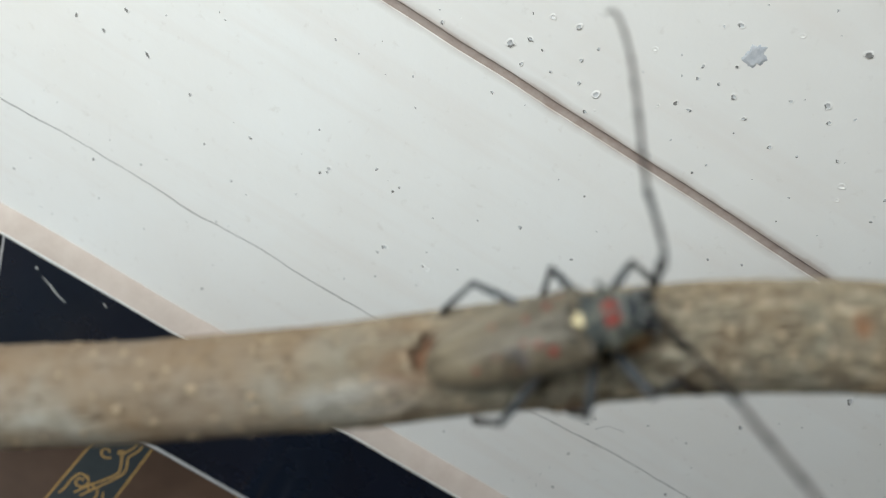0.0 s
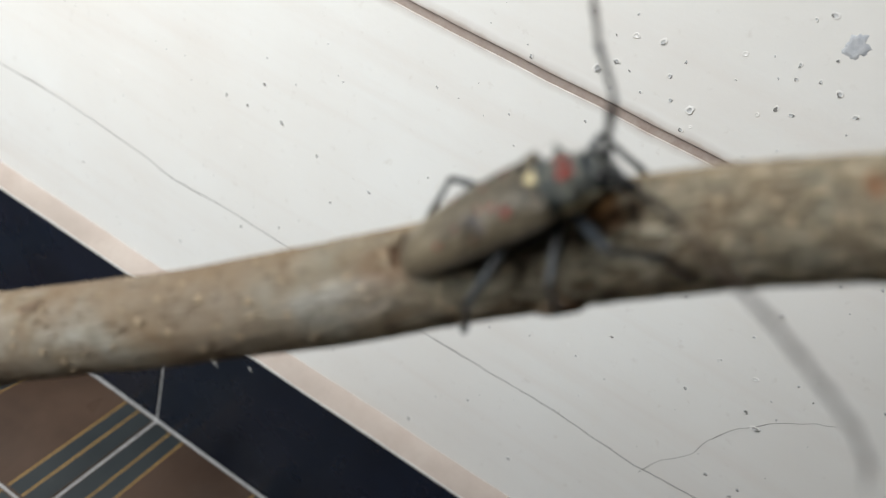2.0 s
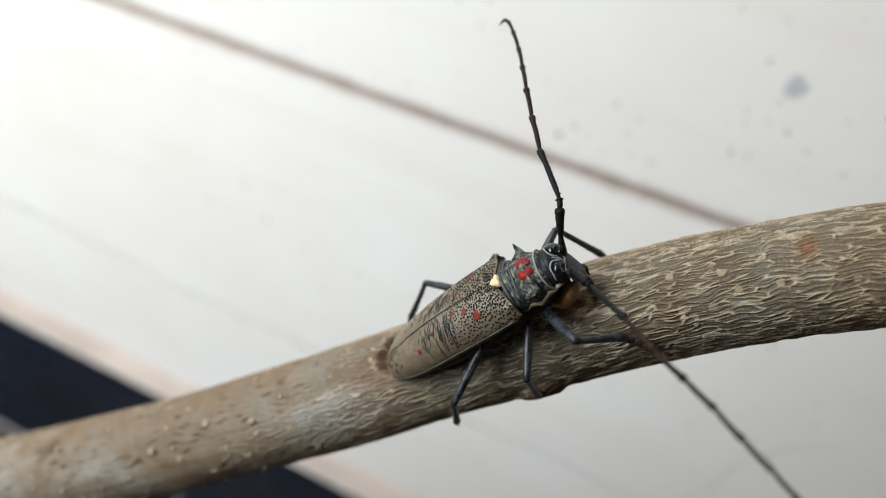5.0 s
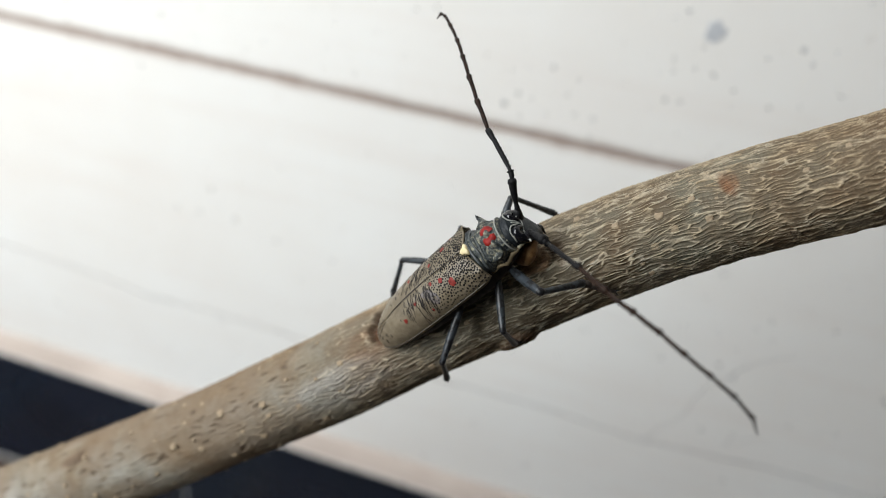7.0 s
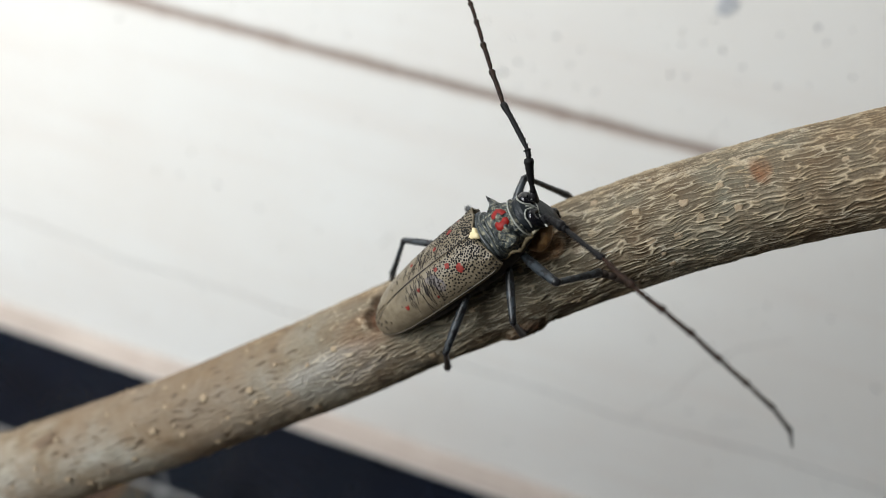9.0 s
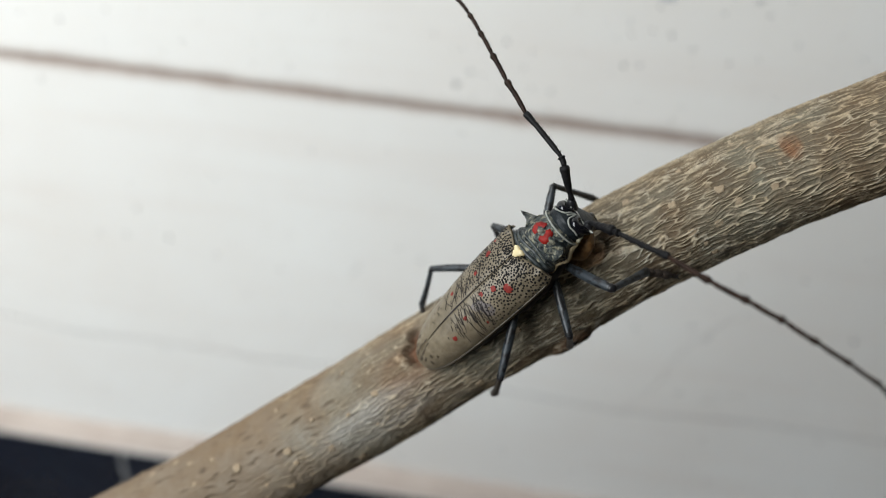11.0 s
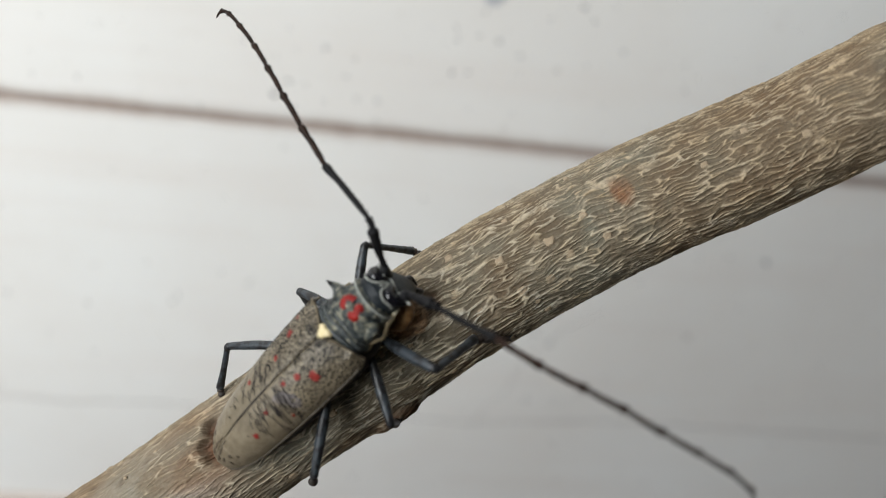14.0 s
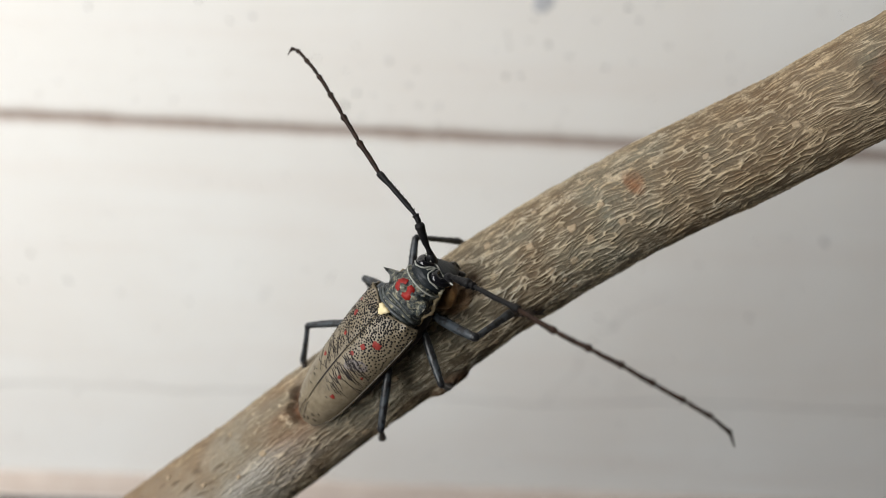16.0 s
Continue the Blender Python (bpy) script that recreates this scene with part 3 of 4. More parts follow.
def near(x, deg, x0, d0, lx, ld, sharp=1.0):
    q = ((x - x0) / lx) ** 2 + (((deg - d0 + 180) % 360 - 180) / ld) ** 2
    return 1 / (1 + math.exp(min(40, (q - 1) * 5 * sharp)))


def make_branch():
    fine = np.concatenate([np.arange(-0.125, 0.0, 0.0004), np.arange(0.0, 0.1401, 0.00027)])
    xs = np.concatenate([np.arange(-0.562, -0.126, 0.006), fine, np.arange(0.146, 0.63, 0.006)])
    # closer together on the side that faces the room
    around = [2 * math.pi * j / 360 for j in range(-60, 170)]
    around = sorted(around + [a + math.pi / 360 for a in around[20:-10]] + [radians(d) for d in range(171, 299, 2)])
    sides = len(around)
    verts, ridge, smo, tan, rust, hollow, sheen, flecks, chewed = [], [], [], [], [], [], [], [], []
    s, last = 0.0, None
    for x in xs:
        c, r, t, up, fr = branch_frame(x)
        s += 0 if last is None else float(np.linalg.norm(c - last))
        last = c
        # a low knee where a twig was cut, near the beetle's tail and further up
        for j in range(sides):
            w = around[j]
            deg = math.degrees(w)
            h, rd, sm, fl = bark_height(x, s, w, r)
            rag = noise.noise((s * 300, math.cos(w) * 5, math.sin(w) * 5))
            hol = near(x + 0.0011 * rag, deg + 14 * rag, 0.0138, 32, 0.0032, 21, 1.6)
            lip = near(x, deg, 0.0095, 24, 0.0058, 40, 0.6) - hol
            kn = near(x, deg, 0.1265, 62, 0.0042, 24)
            node = near(x, deg, -0.088, 100, 0.0045, 60, 0.6)
            scar = near(x, deg, -0.069, 25, 0.0036, 9)
            stub = near(x, deg, 0.0345, 128, 0.0035, 16)
            chew = near(x + 0.0006 * rag, deg + 8 * rag, 0.0445, 36, 0.0028, 13, 1.5)
            gnaw = near(x, deg + 8 * rag, 0.0488, 40, 0.0014, 11)
            h += 0.0009 * chew - 0.0007 * gnaw - 0.0020 * hol + 0.0003 * lip - 0.0008 * kn + 0.0005 * near(x, deg, 0.1265, 62, 0.0075, 42) + 0.0012 * stub - 0.0005 * scar + 0.0011 * node
            a = fr * math.sin(w) + up * math.cos(w)
            verts.append(c + a * (r - 0.0001 + h))
            ridge.append(min(1, rd)), smo.append(sm), flecks.append(fl), chewed.append(chew)
            nn = noise.noise((s * 60, math.cos(w) * 3, math.sin(w) * 3))
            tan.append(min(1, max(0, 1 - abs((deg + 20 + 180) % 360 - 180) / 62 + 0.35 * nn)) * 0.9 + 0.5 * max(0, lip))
            rust.append(min(1, near(x, deg, 0.081, 31, 0.0017, 16) * (0.5 + nn) + 0.3 * max(0, lip) * (0.35 + nn)))
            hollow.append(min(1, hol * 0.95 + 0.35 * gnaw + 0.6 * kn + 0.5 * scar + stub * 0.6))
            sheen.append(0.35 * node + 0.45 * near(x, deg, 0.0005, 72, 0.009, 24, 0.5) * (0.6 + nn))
    faces = grid_faces(len(xs), sides, True)
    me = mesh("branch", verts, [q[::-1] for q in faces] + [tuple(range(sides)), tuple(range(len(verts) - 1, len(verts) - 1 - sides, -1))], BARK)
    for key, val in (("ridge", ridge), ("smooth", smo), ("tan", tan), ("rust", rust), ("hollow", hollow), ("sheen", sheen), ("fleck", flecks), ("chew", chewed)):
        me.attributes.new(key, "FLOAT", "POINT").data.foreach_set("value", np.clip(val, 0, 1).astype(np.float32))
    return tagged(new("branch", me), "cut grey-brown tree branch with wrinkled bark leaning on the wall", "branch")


branch = make_branch()


def lenticel_mesh(seed):
    rnd = random.Random(seed)
    n = 12
    v = []
    jag = [rnd.uniform(0.75, 1.15) for _ in range(n)]
    for q, h in ((1.0, -0.35), (0.88, 0.04), (0.45, 0.08)):
        for j in range(n):
            a = 2 * math.pi * j / n
            sq = 0.92 / max(abs(math.cos(a)), abs(math.sin(a))) ** 0.9
            v.append((q * jag[j] * sq * math.cos(a) * 0.001, q * jag[j] * sq * math.sin(a) * 0.00085, h * 0.0007))
    return mesh("lenticel", v, grid_faces(3, n, True) + [tuple(range(2 * n, 3 * n))], LENTICEL)


lents = [lenticel_mesh(i) for i in range(6)]
KNOWN = [(0.0884, -35), (0.0599, 35), (0.0676, 42), (0.0651, 72), (0.0539, 65), (0.0831, 58), (0.0871, 69), (0.0945, 44), (0.0958, 70),
         (0.1112, 60), (0.074, 36), (0.0758, 63), (0.0804, 80), (0.1024, 69), (0.1066, 93), (0.0539, 5), (0.0521, 39), (0.0606, 69),
         (-0.0339, 75), (-0.0285, 104), (-0.0196, 92), (-0.0063, 109), (-0.0089, 74), (-0.0264, 42), (-0.0162, 53), (-0.04, 59),
         (0.0605, 68), (0.0694, 61), (0.0753, 15), (0.0792, 24), (0.0028, 46), (-0.0821, 102), (-0.0651, 82), (-0.0613, 99), (0.0202, 127), (0.0183, 102)]
rnd = random.Random(5)
marks = list(KNOWN)
tries = 0
while len(marks) < 260 and tries < 9000:
    tries += 1
    m = (rnd.uniform(-0.11, 0.14), rnd.uniform(-150, 200))
    if all(abs(m[0] - q[0]) > 0.0038 or abs(m[1] - q[1]) > 13 for q in marks) and not near(m[0], m[1], 0.012, 28, 0.008, 40) > 0.2:
        marks.append(m)
for i, (x, deg) in enumerate(marks):
    c, r, t, up, fr = branch_frame(x)
    w = radians(deg)
    out = fr * math.sin(w) + up * math.cos(w)
    side = np.cross(out, t)
    ob = part("lenticel", lents[i % 6], branch, "")
    k = (rnd.uniform(0.85, 1.2) if i < len(KNOWN) else rnd.uniform(0.4, 0.85)) * (1.0 if x > 0 else 1.05)
    p = c + out * (r + (0.00004 if x > 0 else 0.00022))
    ob.matrix_basis = Matrix(((t[0] * k, side[0] * k, out[0], p[0]), (t[1] * k, side[1] * k, out[1], p[1]), (t[2] * k, side[2] * k, out[2], p[2]), (0, 0, 0, 1)))

# ---- the beetle: x forwards, y to its left, z up from its back, in millimetres ----
MM = 0.001
beetle = new("longhorn_beetle")
beetle.matrix_world = Matrix(((0.59820, -0.60594, -0.52434, 0.0276), (0.15170, 0.72825, -0.66836, 0.3562),
                              (0.78680, 0.32030, 0.52755, 0.4323), (0, 0, 0, 1)))
tagged(beetle, "tan and black longhorn beetle with red spots clinging to a branch", "beetle")


def bpart(name, vf, mat, parent=None, label="", smooth=True):
    v, f = vf
    return part(name, mesh(name, np.array(v, float) * MM, f, mat, smooth), parent or beetle, label)


# stations along the wing cases: half width, ridge line, side margin
ST = [-34.2, -33.7, -32.4, -30, -26, -20, -14, -8, -3, 0.0, 1.0]
HALF = [0.4, 2.0, 3.4, 4.7, 5.9, 6.7, 7.2, 7.5, 7.6, 7.4, 7.0]
TOP = [-5.0, -4.4, -3.4, -2.0, -0.6, 0.5, 0.9, 0.8, 0.5, 0.0, -0.5]
EDGE = [-6.2, -6.2, -6.1, -5.9, -5.6, -5.3, -4.9, -4.7, -4.6, -4.4, -4.1]
MID = 0.2


def wing(f, left, lift=0.0):
    """The point of the wing cases at f forwards and left of their seam (both in mm)."""
    w, h, e = hermite(ST, HALF, f), hermite(ST, TOP, f), hermite(ST, EDGE, f)
    q = min(1.0, abs(left) / w)
    return np.array([f, MID + left, e + (h - e) * (1 - q ** 2.4) ** 0.6 + lift])


def shoulder(p, f, q, side):
    """Draws the front corner out to a short spine and cuts the front edge back towards the seam."""
    if f > -3.0:
        k = math.exp(-((q - 0.80) / 0.085) ** 2) * ((f + 3.0) / 4.0) ** 2
        p = p + np.array([0.5 * k, side * 0.3 * k, 1.5 * k]) * (1.0 if side > 0 else 0.45)
    p[0] -= 1.9 * (1 - q) ** 1.6 * max(0.0, (f + 2.5) / 3.5)
    return p


def elytron(side):
    fs = np.concatenate([np.linspace(1.0, -3, 18), np.linspace(-3.4, -30, 56), np.linspace(-30.3, -34.2, 18)])
    qs = np.sin(np.linspace(0.003, 1, 40) * math.pi / 2)
    outer, inner = [], []
    for f in fs:
        w = float(hermite(ST, HALF, f))
        for q in qs:
            p = wing(f, side * q * w)
            p[2] -= 0.16 * math.exp(-((q * w) / 0.2) ** 2)
            p = shoulder(p, f, q, side)
            p[2] += 0.10 * noise.noise((f * 0.9, p[1] * 0.9, 2)) + 0.05 * noise.noise((f * 3, p[1] * 3, 4))
            outer.append(p)
            inner.append(p + np.array([0.15 if f < -30 else 0, -side * 0.35 * q, -0.45]))
    rows, cols = len(fs), len(qs)
    v = outer + inner
    n = rows * cols
    f1 = grid_faces(rows, cols)
    f2 = [tuple(i + n for i in q)[::-1] for q in grid_faces(rows, cols)]
    rim = list(range(cols)) + [i * cols + cols - 1 for i in range(1, rows)] + [n - 2 - i for i in range(cols - 1)] + [i * cols for i in range(rows - 2, 0, -1)]
    f3 = [(rim[(i + 1) % len(rim)], rim[(i + 1) % len(rim)] + n, rim[i] + n, rim[i]) for i in range(len(rim))]
    return v, f1 + f2 + f3


def on_wing(pts, lift):
    return [wing(f, l, lift) for f, l in pts]


def wing_patch(f0, l0, rf, rl, seed, lift=0.05):
    """A small irregular patch lying on the wing case."""
    rnd = random.Random(seed)
    n = 12
    jag = [rnd.uniform(0.7, 1.25) for _ in range(n)]
    v = [wing(f0, l0, lift + 0.02)]
    for q, h in ((0.6, 0.02), (1.0, 0.0), (1.08, -0.12)):
        for j in range(n):
            a = 2 * math.pi * j / n
            v.append(wing(f0 + rf * q * jag[j] * math.cos(a), l0 + rl * q * jag[j] * math.sin(a), lift + h))
    return v, [(0, 1 + j, 1 + (j + 1) % n) for j in range(n)] + [tuple(i + 1 for i in q) for q in grid_faces(3, n, True)]


def stroke(side, f0, l0, ln, back, ph, wig, thick):
    """A wavering dark line from near the seam towards the margin."""
    n = max(8, int(ln * 5))
    pts = []
    for q in np.linspace(0, 1, n):
        s = q * ln
        jit = 0.14 * noise.noise((s * 1.2, ph * 7, 1)) + 0.05 * noise.noise((s * 3.5, ph * 3, 5))
        pts.append((f0 - back * s + wig * math.sin(s * 1.5 + ph) + jit, side * min(max(abs(l0) + s * 0.92, 0.1), 6.7)))
    w = [thick * (0.35 + 0.75 * math.sin(math.pi * (k + 0.5) / n)) * (0.6 + 0.9 * abs(noise.noise((k * 0.45, ph, 2)))) for k in range(n)]
    return ribbon(on_wing(pts, 0.05), w, (0, 0, 1), 0.05)


RED_SPOTS = [(-6.2, -4.2, 0.95), (-8.4, -2.5, 0.72), (-11.1, -1.7, 0.55), (-17.0, -2.9, 0.52), (-21.9, -4.0, 0.55), (-14.2, -5.9, 0.3),
             (-5.5, 4.3, 0.75), (-9.7, 2.6, 0.6), (-16.6, 3.2, 0.5), (-3.2, 5.9, 0.4)]
elytra = {}
for side in (1, -1):
    el = elytra[side] = bpart("elytron", elytron(side), ELYTRA, label="tan wing case with black granules and red spots")
    rnd = random.Random(20 + side)
    v, f = [], []
    used = {}
    for tries in range(16000):
        fw = 0.6 - 16.5 * rnd.random()
        q = rnd.uniform(0.03, 0.985)
        thin = max(0.0, -6.5 - fw - 4.0 * q * (1 if side < 0 else 0.6)) / 6.0
        if rnd.random() < thin:
            continue
        w = float(hermite(ST, HALF, fw))
        l = side * q * w
        if any((fw - a) ** 2 + (l - b) ** 2 < (0.9 * c) ** 2 for a, b, c in RED_SPOTS):
            continue
        gap = 0.215 + 0.14 * thin + 0.09 * noise.noise((fw * 0.6, l * 0.6, 3))
        cell = (int(fw * 1.5), int(l * 1.5))
        if any((fw - a) ** 2 + (l - b) ** 2 < gap for i in (-1, 0, 1) for j in (-1, 0, 1) for a, b in used.get((cell[0] + i, cell[1] + j), ())):
            continue
        used.setdefault(cell, []).append((fw, l))
        c = shoulder(wing(fw, l, 0.02), fw, q, side)
        r = rnd.uniform(0.17, 0.29) * (1.0 - 0.45 * min(1.0, thin))
        nx = wing(fw + 0.1, l) - wing(fw - 0.1, l)
        ny = wing(fw, l + 0.05) - wing(fw, l - 0.05)
        nz = np.cross(nx, ny)
        nx, nz = nx / np.linalg.norm(nx), nz / np.linalg.norm(nz)
        ny = np.cross(nz, nx)
        base = len(v)
        long, turn = rnd.uniform(0.85, 1.3), rnd.uniform(0, 3.1)
        for ring, h in ((1.0, -0.1), (0.75, 0.30)):
            for j in range(8):
                a = 2 * math.pi * j / 8
                x, y = long * math.cos(a), math.sin(a) / long
                x, y = x * math.cos(turn) - y * math.sin(turn), x * math.sin(turn) + y * math.cos(turn)
                v.append(c + (nx * x + ny * y) * r * ring + nz * h * r)
        v.append(c + nz * r * 0.42)
        for j in range(8):
            k = (j + 1) % 8
            f += [(base + j, base + k, base + 8 + k, base + 8 + j), (base + 8 + j, base + 8 + k, base + 16)]
    tagged(bpart("granule", (v, f), GRANULE, el, "glossy black granules"), kind="stuff")
    # wear: fine dark strokes across the middle
    v, f = [], []
    for i in range(58 if side < 0 else 26):
        f0 = (-14.5 if side < 0 else -13.5) + rnd.gauss(0, 2.5)
        l0 = side * (rnd.uniform(0.1, 3.2) if side < 0 else rnd.uniform(0.1, 1.6))
        ln = rnd.choice((1.5, 2.5, 3.5, 4.5, 5.6)) * rnd.uniform(0.7, 1.1) * (1.0 if side < 0 else 0.75)
        back = rnd.uniform(0.1, 0.5) if side < 0 else rnd.uniform(-0.9, 0.2)
        v, f = join((v, f), stroke(side, f0, l0, ln, back, rnd.uniform(0, 6), rnd.uniform(0.05, 0.25), 0.17))
    for i in range(7):
        f0 = rnd.uniform(-19.5, -23.5)
        v, f = join((v, f), stroke(side, f0, side * rnd.uniform(0.6, 3.8), rnd.uniform(0.5, 1.6), rnd.uniform(-0.2, 0.5), rnd.uniform(0, 6), 0.15, 0.14))
    seam = [(-3.0 - 0.5 * q, side * 0.07) for q in range(48)]
    v, f = join((v, f), ribbon(on_wing(seam, 0.0), [0.05 + 0.16 * math.exp(-((q - 29) / 9) ** 2) for q in range(48)], (0, 0, 1), 0.05))
    tagged(bpart("scratch", (v, f), INK, el, "fine dark scratches"), kind="stuff")
    tail = [wing_patch(fw, side * l, rf, rl, 60 + i, 0.06) for i, (fw, l, rf, rl) in enumerate(
        ((-30.2, 0.7, 1.1, 0.28), (-31.4, 1.9, 0.6, 0.32), (-29.4, 2.6, 0.4, 0.4), (-32.4, 0.8, 0.8, 0.4), (-28.4, 0.45, 0.9, 0.16), (-28.2, 3.6, 0.3, 0.3), (-30.6, 3.2, 0.35, 0.4)))]
    tagged(bpart("brown_stain", join(*tail), TAIL, el, "brown stains at the tip"), kind="stuff")
    rim = [wing(f0, side * float(hermite(ST, HALF, f0)) * 0.985, 0.0) for f0 in np.linspace(-1.0, -33.6, 60)]
    bpart("margin", tube(rim, 0.2, 8, 0.1, 3), MARGIN, el, "dark narrow side margin")

for i, (fw, l, r) in enumerate(RED_SPOTS):
    bpart("red_spot", wing_patch(fw, l, r * 0.9, r * 0.82, 80 + i), SPOT, elytra[1 if l > 0 else -1])
bpart("worn_patch", wing_patch(-12.4, -4.2, 1.3, 1.9, 140, 0.03), SMUDGE, elytra[-1], "purplish grey worn patch")
bpart("worn_patch", wing_patch(-13.6, -2.6, 1.0, 0.9, 143, 0.025), SMUDGE, elytra[-1], "purplish grey worn patch")

# scutellum
jag = random.Random(3)
n = 20
out = [1.0 - 0.24 * math.cos(3 * 2 * math.pi * q / n) + 0.22 * jag.uniform(-1, 1) for q in range(n)]
v = [(-0.2, MID, 0.26)]
for q, h in ((0.6, 0.25), (0.97, 0.19), (1.05, -0.5)):
    for j in range(n):
        a = 2 * math.pi * j / n
        v.append((-0.3 + q * out[j] * math.cos(a) * 0.95, MID + q * out[j] * math.sin(a) * 1.15, h))
bpart("scutellum", (v, [(0, 1 + j, 1 + (j + 1) % n) for j in range(n)] + [tuple(i + 1 for i in q) for q in grid_faces(3, n, True)]), CREAM,
      label="cream-yellow scutellum")


def loft(stations, sides=48, wrinkle=0.0, seed=0, power=2.0, steps=60):
    """A closed body from stations (x, y, z, half width, half height)."""
    st = np.array(stations, float)
    u = np.linspace(st[0][0], st[-1][0], steps)
    cols = [hermite(st[:, 0], st[:, k], u) for k in range(1, 5)]
    v = []
    for i, x in enumerate(u):
        y, z, w, h = (c[i] for c in cols)
        for j in range(sides):
            a = 2 * math.pi * j / sides
            ca, sa = math.cos(a), math.sin(a)
            k = (abs(ca) ** power + abs(sa) ** power) ** (-1 / power)
            g = 1 + wrinkle * (noise.noise((x * 1.1, ca * 2.4, sa * 2.4 + seed)) + 0.7 * noise.noise((x * 2.6, ca * 5, sa * 5 + seed))
                               + 0.35 * noise.noise((x * 5.2, ca * 9, sa * 9 + seed)))
            v.append((x, y + w * ca * k * g, z + h * sa * k * g))
    m = len(v)
    v += [(u[0], cols[0][0], cols[1][0]), (u[-1], cols[0][-1], cols[1][-1])]
    f = grid_faces(steps, sides, True)
    f += [(m, (j + 1) % sides, j) for j in range(sides)] + [(m + 1, (steps - 1) * sides + j, (steps - 1) * sides + (j + 1) % sides) for j in range(sides)]
    return v, f


PRO = [(-0.2, 0.2, -4.6, 3.9, 3.2), (0.6, 0.2, -4.7, 5.2, 4.0), (1.8, 0.2, -4.8, 5.3, 3.9), (2.6, 0.2, -4.9, 4.9, 3.6), (3.6, 0.2, -4.9, 5.2, 3.7),
       (4.7, 0.2, -5.0, 5.5, 4.0), (6.0, 0.25, -5.1, 5.0, 4.0), (6.9, 0.3, -5.4, 4.4, 3.8), (7.5, 0.3, -5.6, 4.3, 3.8), (8.1, 0.35, -5.7, 4.2, 3.7), (8.5, 0.35, -5.8, 3.6, 3.2)]
pronotum = bpart("pronotum", loft(PRO, wrinkle=0.085, seed=4, steps=80), PRONOTUM, label="wrinkled grey-green pronotum with two red spots")


def on_body(stations, x, ang, lift=0.0):
    st = np.array(stations)
    y, z, w, h = (float(hermite(st[:, 0], st[:, k], x)) for k in range(1, 5))
    return np.array([x, y + (w + lift) * math.cos(ang), z + (h + lift) * math.sin(ang)])


def pro_point(x, ang, lift=0.0):
    return on_body(PRO, x, ang, lift)


for side in (1, -1):
    base = pro_point(4.8, math.pi / 2 - side * 1.05, -0.9)
    tip = np.array([4.4, 0.2 + (7.3 if side > 0 else -5.6), -2.6 if side > 0 else -6.6])
    spine = bpart("spine", tube(spline([base, base + (tip - base) * 0.5 + np.array([0.15, 0, -0.25]), tip], 13), hermite([0, 0.35, 0.7, 1], [1.9, 1.0, 0.45, 0.05], np.linspace(0, 1, 13)), 14, 0.06, 9),
                  PRONOTUM, pronotum, "sharp side spine")
    bpart("tip", tube([base + (tip - base) * 0.72 + np.array([0.08, 0, -0.1]), tip + (tip - base) * 0.03], [0.46, 0.06], 10), JOINT, spine, "black tip")
# two facing crescents of red on the middle
for i, turn in enumerate((1, -1)):
    jag = random.Random(31 + i)
    n = 15
    v = []
    for k in range(n):
        a = -1.25 + 2.5 * k / (n - 1)
        thick = 0.30 + 0.80 * max(0.0, math.cos(a * 0.95)) * jag.uniform(0.8, 1.15)
        for q, h in ((0.48, -0.4), (0.52, 0.10), (0.54 + thick * 0.5, 0.13), (0.52 + thick, 0.08), (0.58 + thick, -0.4)):
            v.append(pro_point(5.7 + 1.40 * q * math.sin(a), math.pi / 2 - turn * 0.29 * q * math.cos(a) - 0.02 * turn, h))
    bpart("red_spot", (v, grid_faces(n, 5)), RED, pronotum, "bright red crescent spot")
bpart("knob", tube([pro_point(5.7, math.pi / 2, -0.2), pro_point(5.7, math.pi / 2, 0.22)], [0.55, 0.38], 12), DULL, pronotum, "dull grey knob between the red spots")
for x, r, amp in ((0.7, 0.40, 0.2), (1.7, 0.34, 0.3), (2.5, 0.24, 0.2)):
    ring = [pro_point(x + amp * math.sin(3 * a + x), a, -0.05) for a in np.linspace(-0.5, math.pi + 0.5, 60)]
    bpart("hind_fold", tube(ring, r * np.array([1 + 0.35 * noise.noise((k * 0.35, x, 0)) for k in range(60)]), 10, 0.10, int(x * 10)), FOLDED, pronotum, "blue-grey wrinkled hind fold")
ring = [pro_point(7.95 + 0.1 * math.sin(2 * a), a, 0.10) for a in np.linspace(-0.6, math.pi + 0.6, 48)]
bpart("collar", tube(ring, 0.20 * np.array([1 + 0.4 * noise.noise((k * 0.3, 2, 0)) for k in range(48)]), 8, 0.10), PALE, pronotum, "thin pale band")
for side in (1, -1):
    fold = [pro_point(x, (-0.30 if side > 0 else math.pi + 0.30), 0.1) for x in np.linspace(0.8, 8.2, 18)]
    bpart("side_fold", tube(fold, hermite([0, 0.5, 1], [0.35, 0.60, 0.55], np.linspace(0, 1, 18)) * np.array([1 + 0.5 * noise.noise((k * 0.6, side, 0)) for k in range(18)]), 10, 0.2, 4),
          FOLD, pronotum, "tan downy side fold")
    cheek = [np.array([8.3 + 1.5 * q, 0.2 + side * (3.9 - 0.1 * q), -7.2 + 0.6 * math.sin(3 * q)]) for q in np.linspace(0, 1, 9)]
    bpart("cheek", tube(cheek, hermite([0, 0.5, 1], [0.25, 0.48, 0.22], np.linspace(0, 1, 9)), 10, 0.25, 6), CHEEK, pronotum, "pale cream downy cheek")

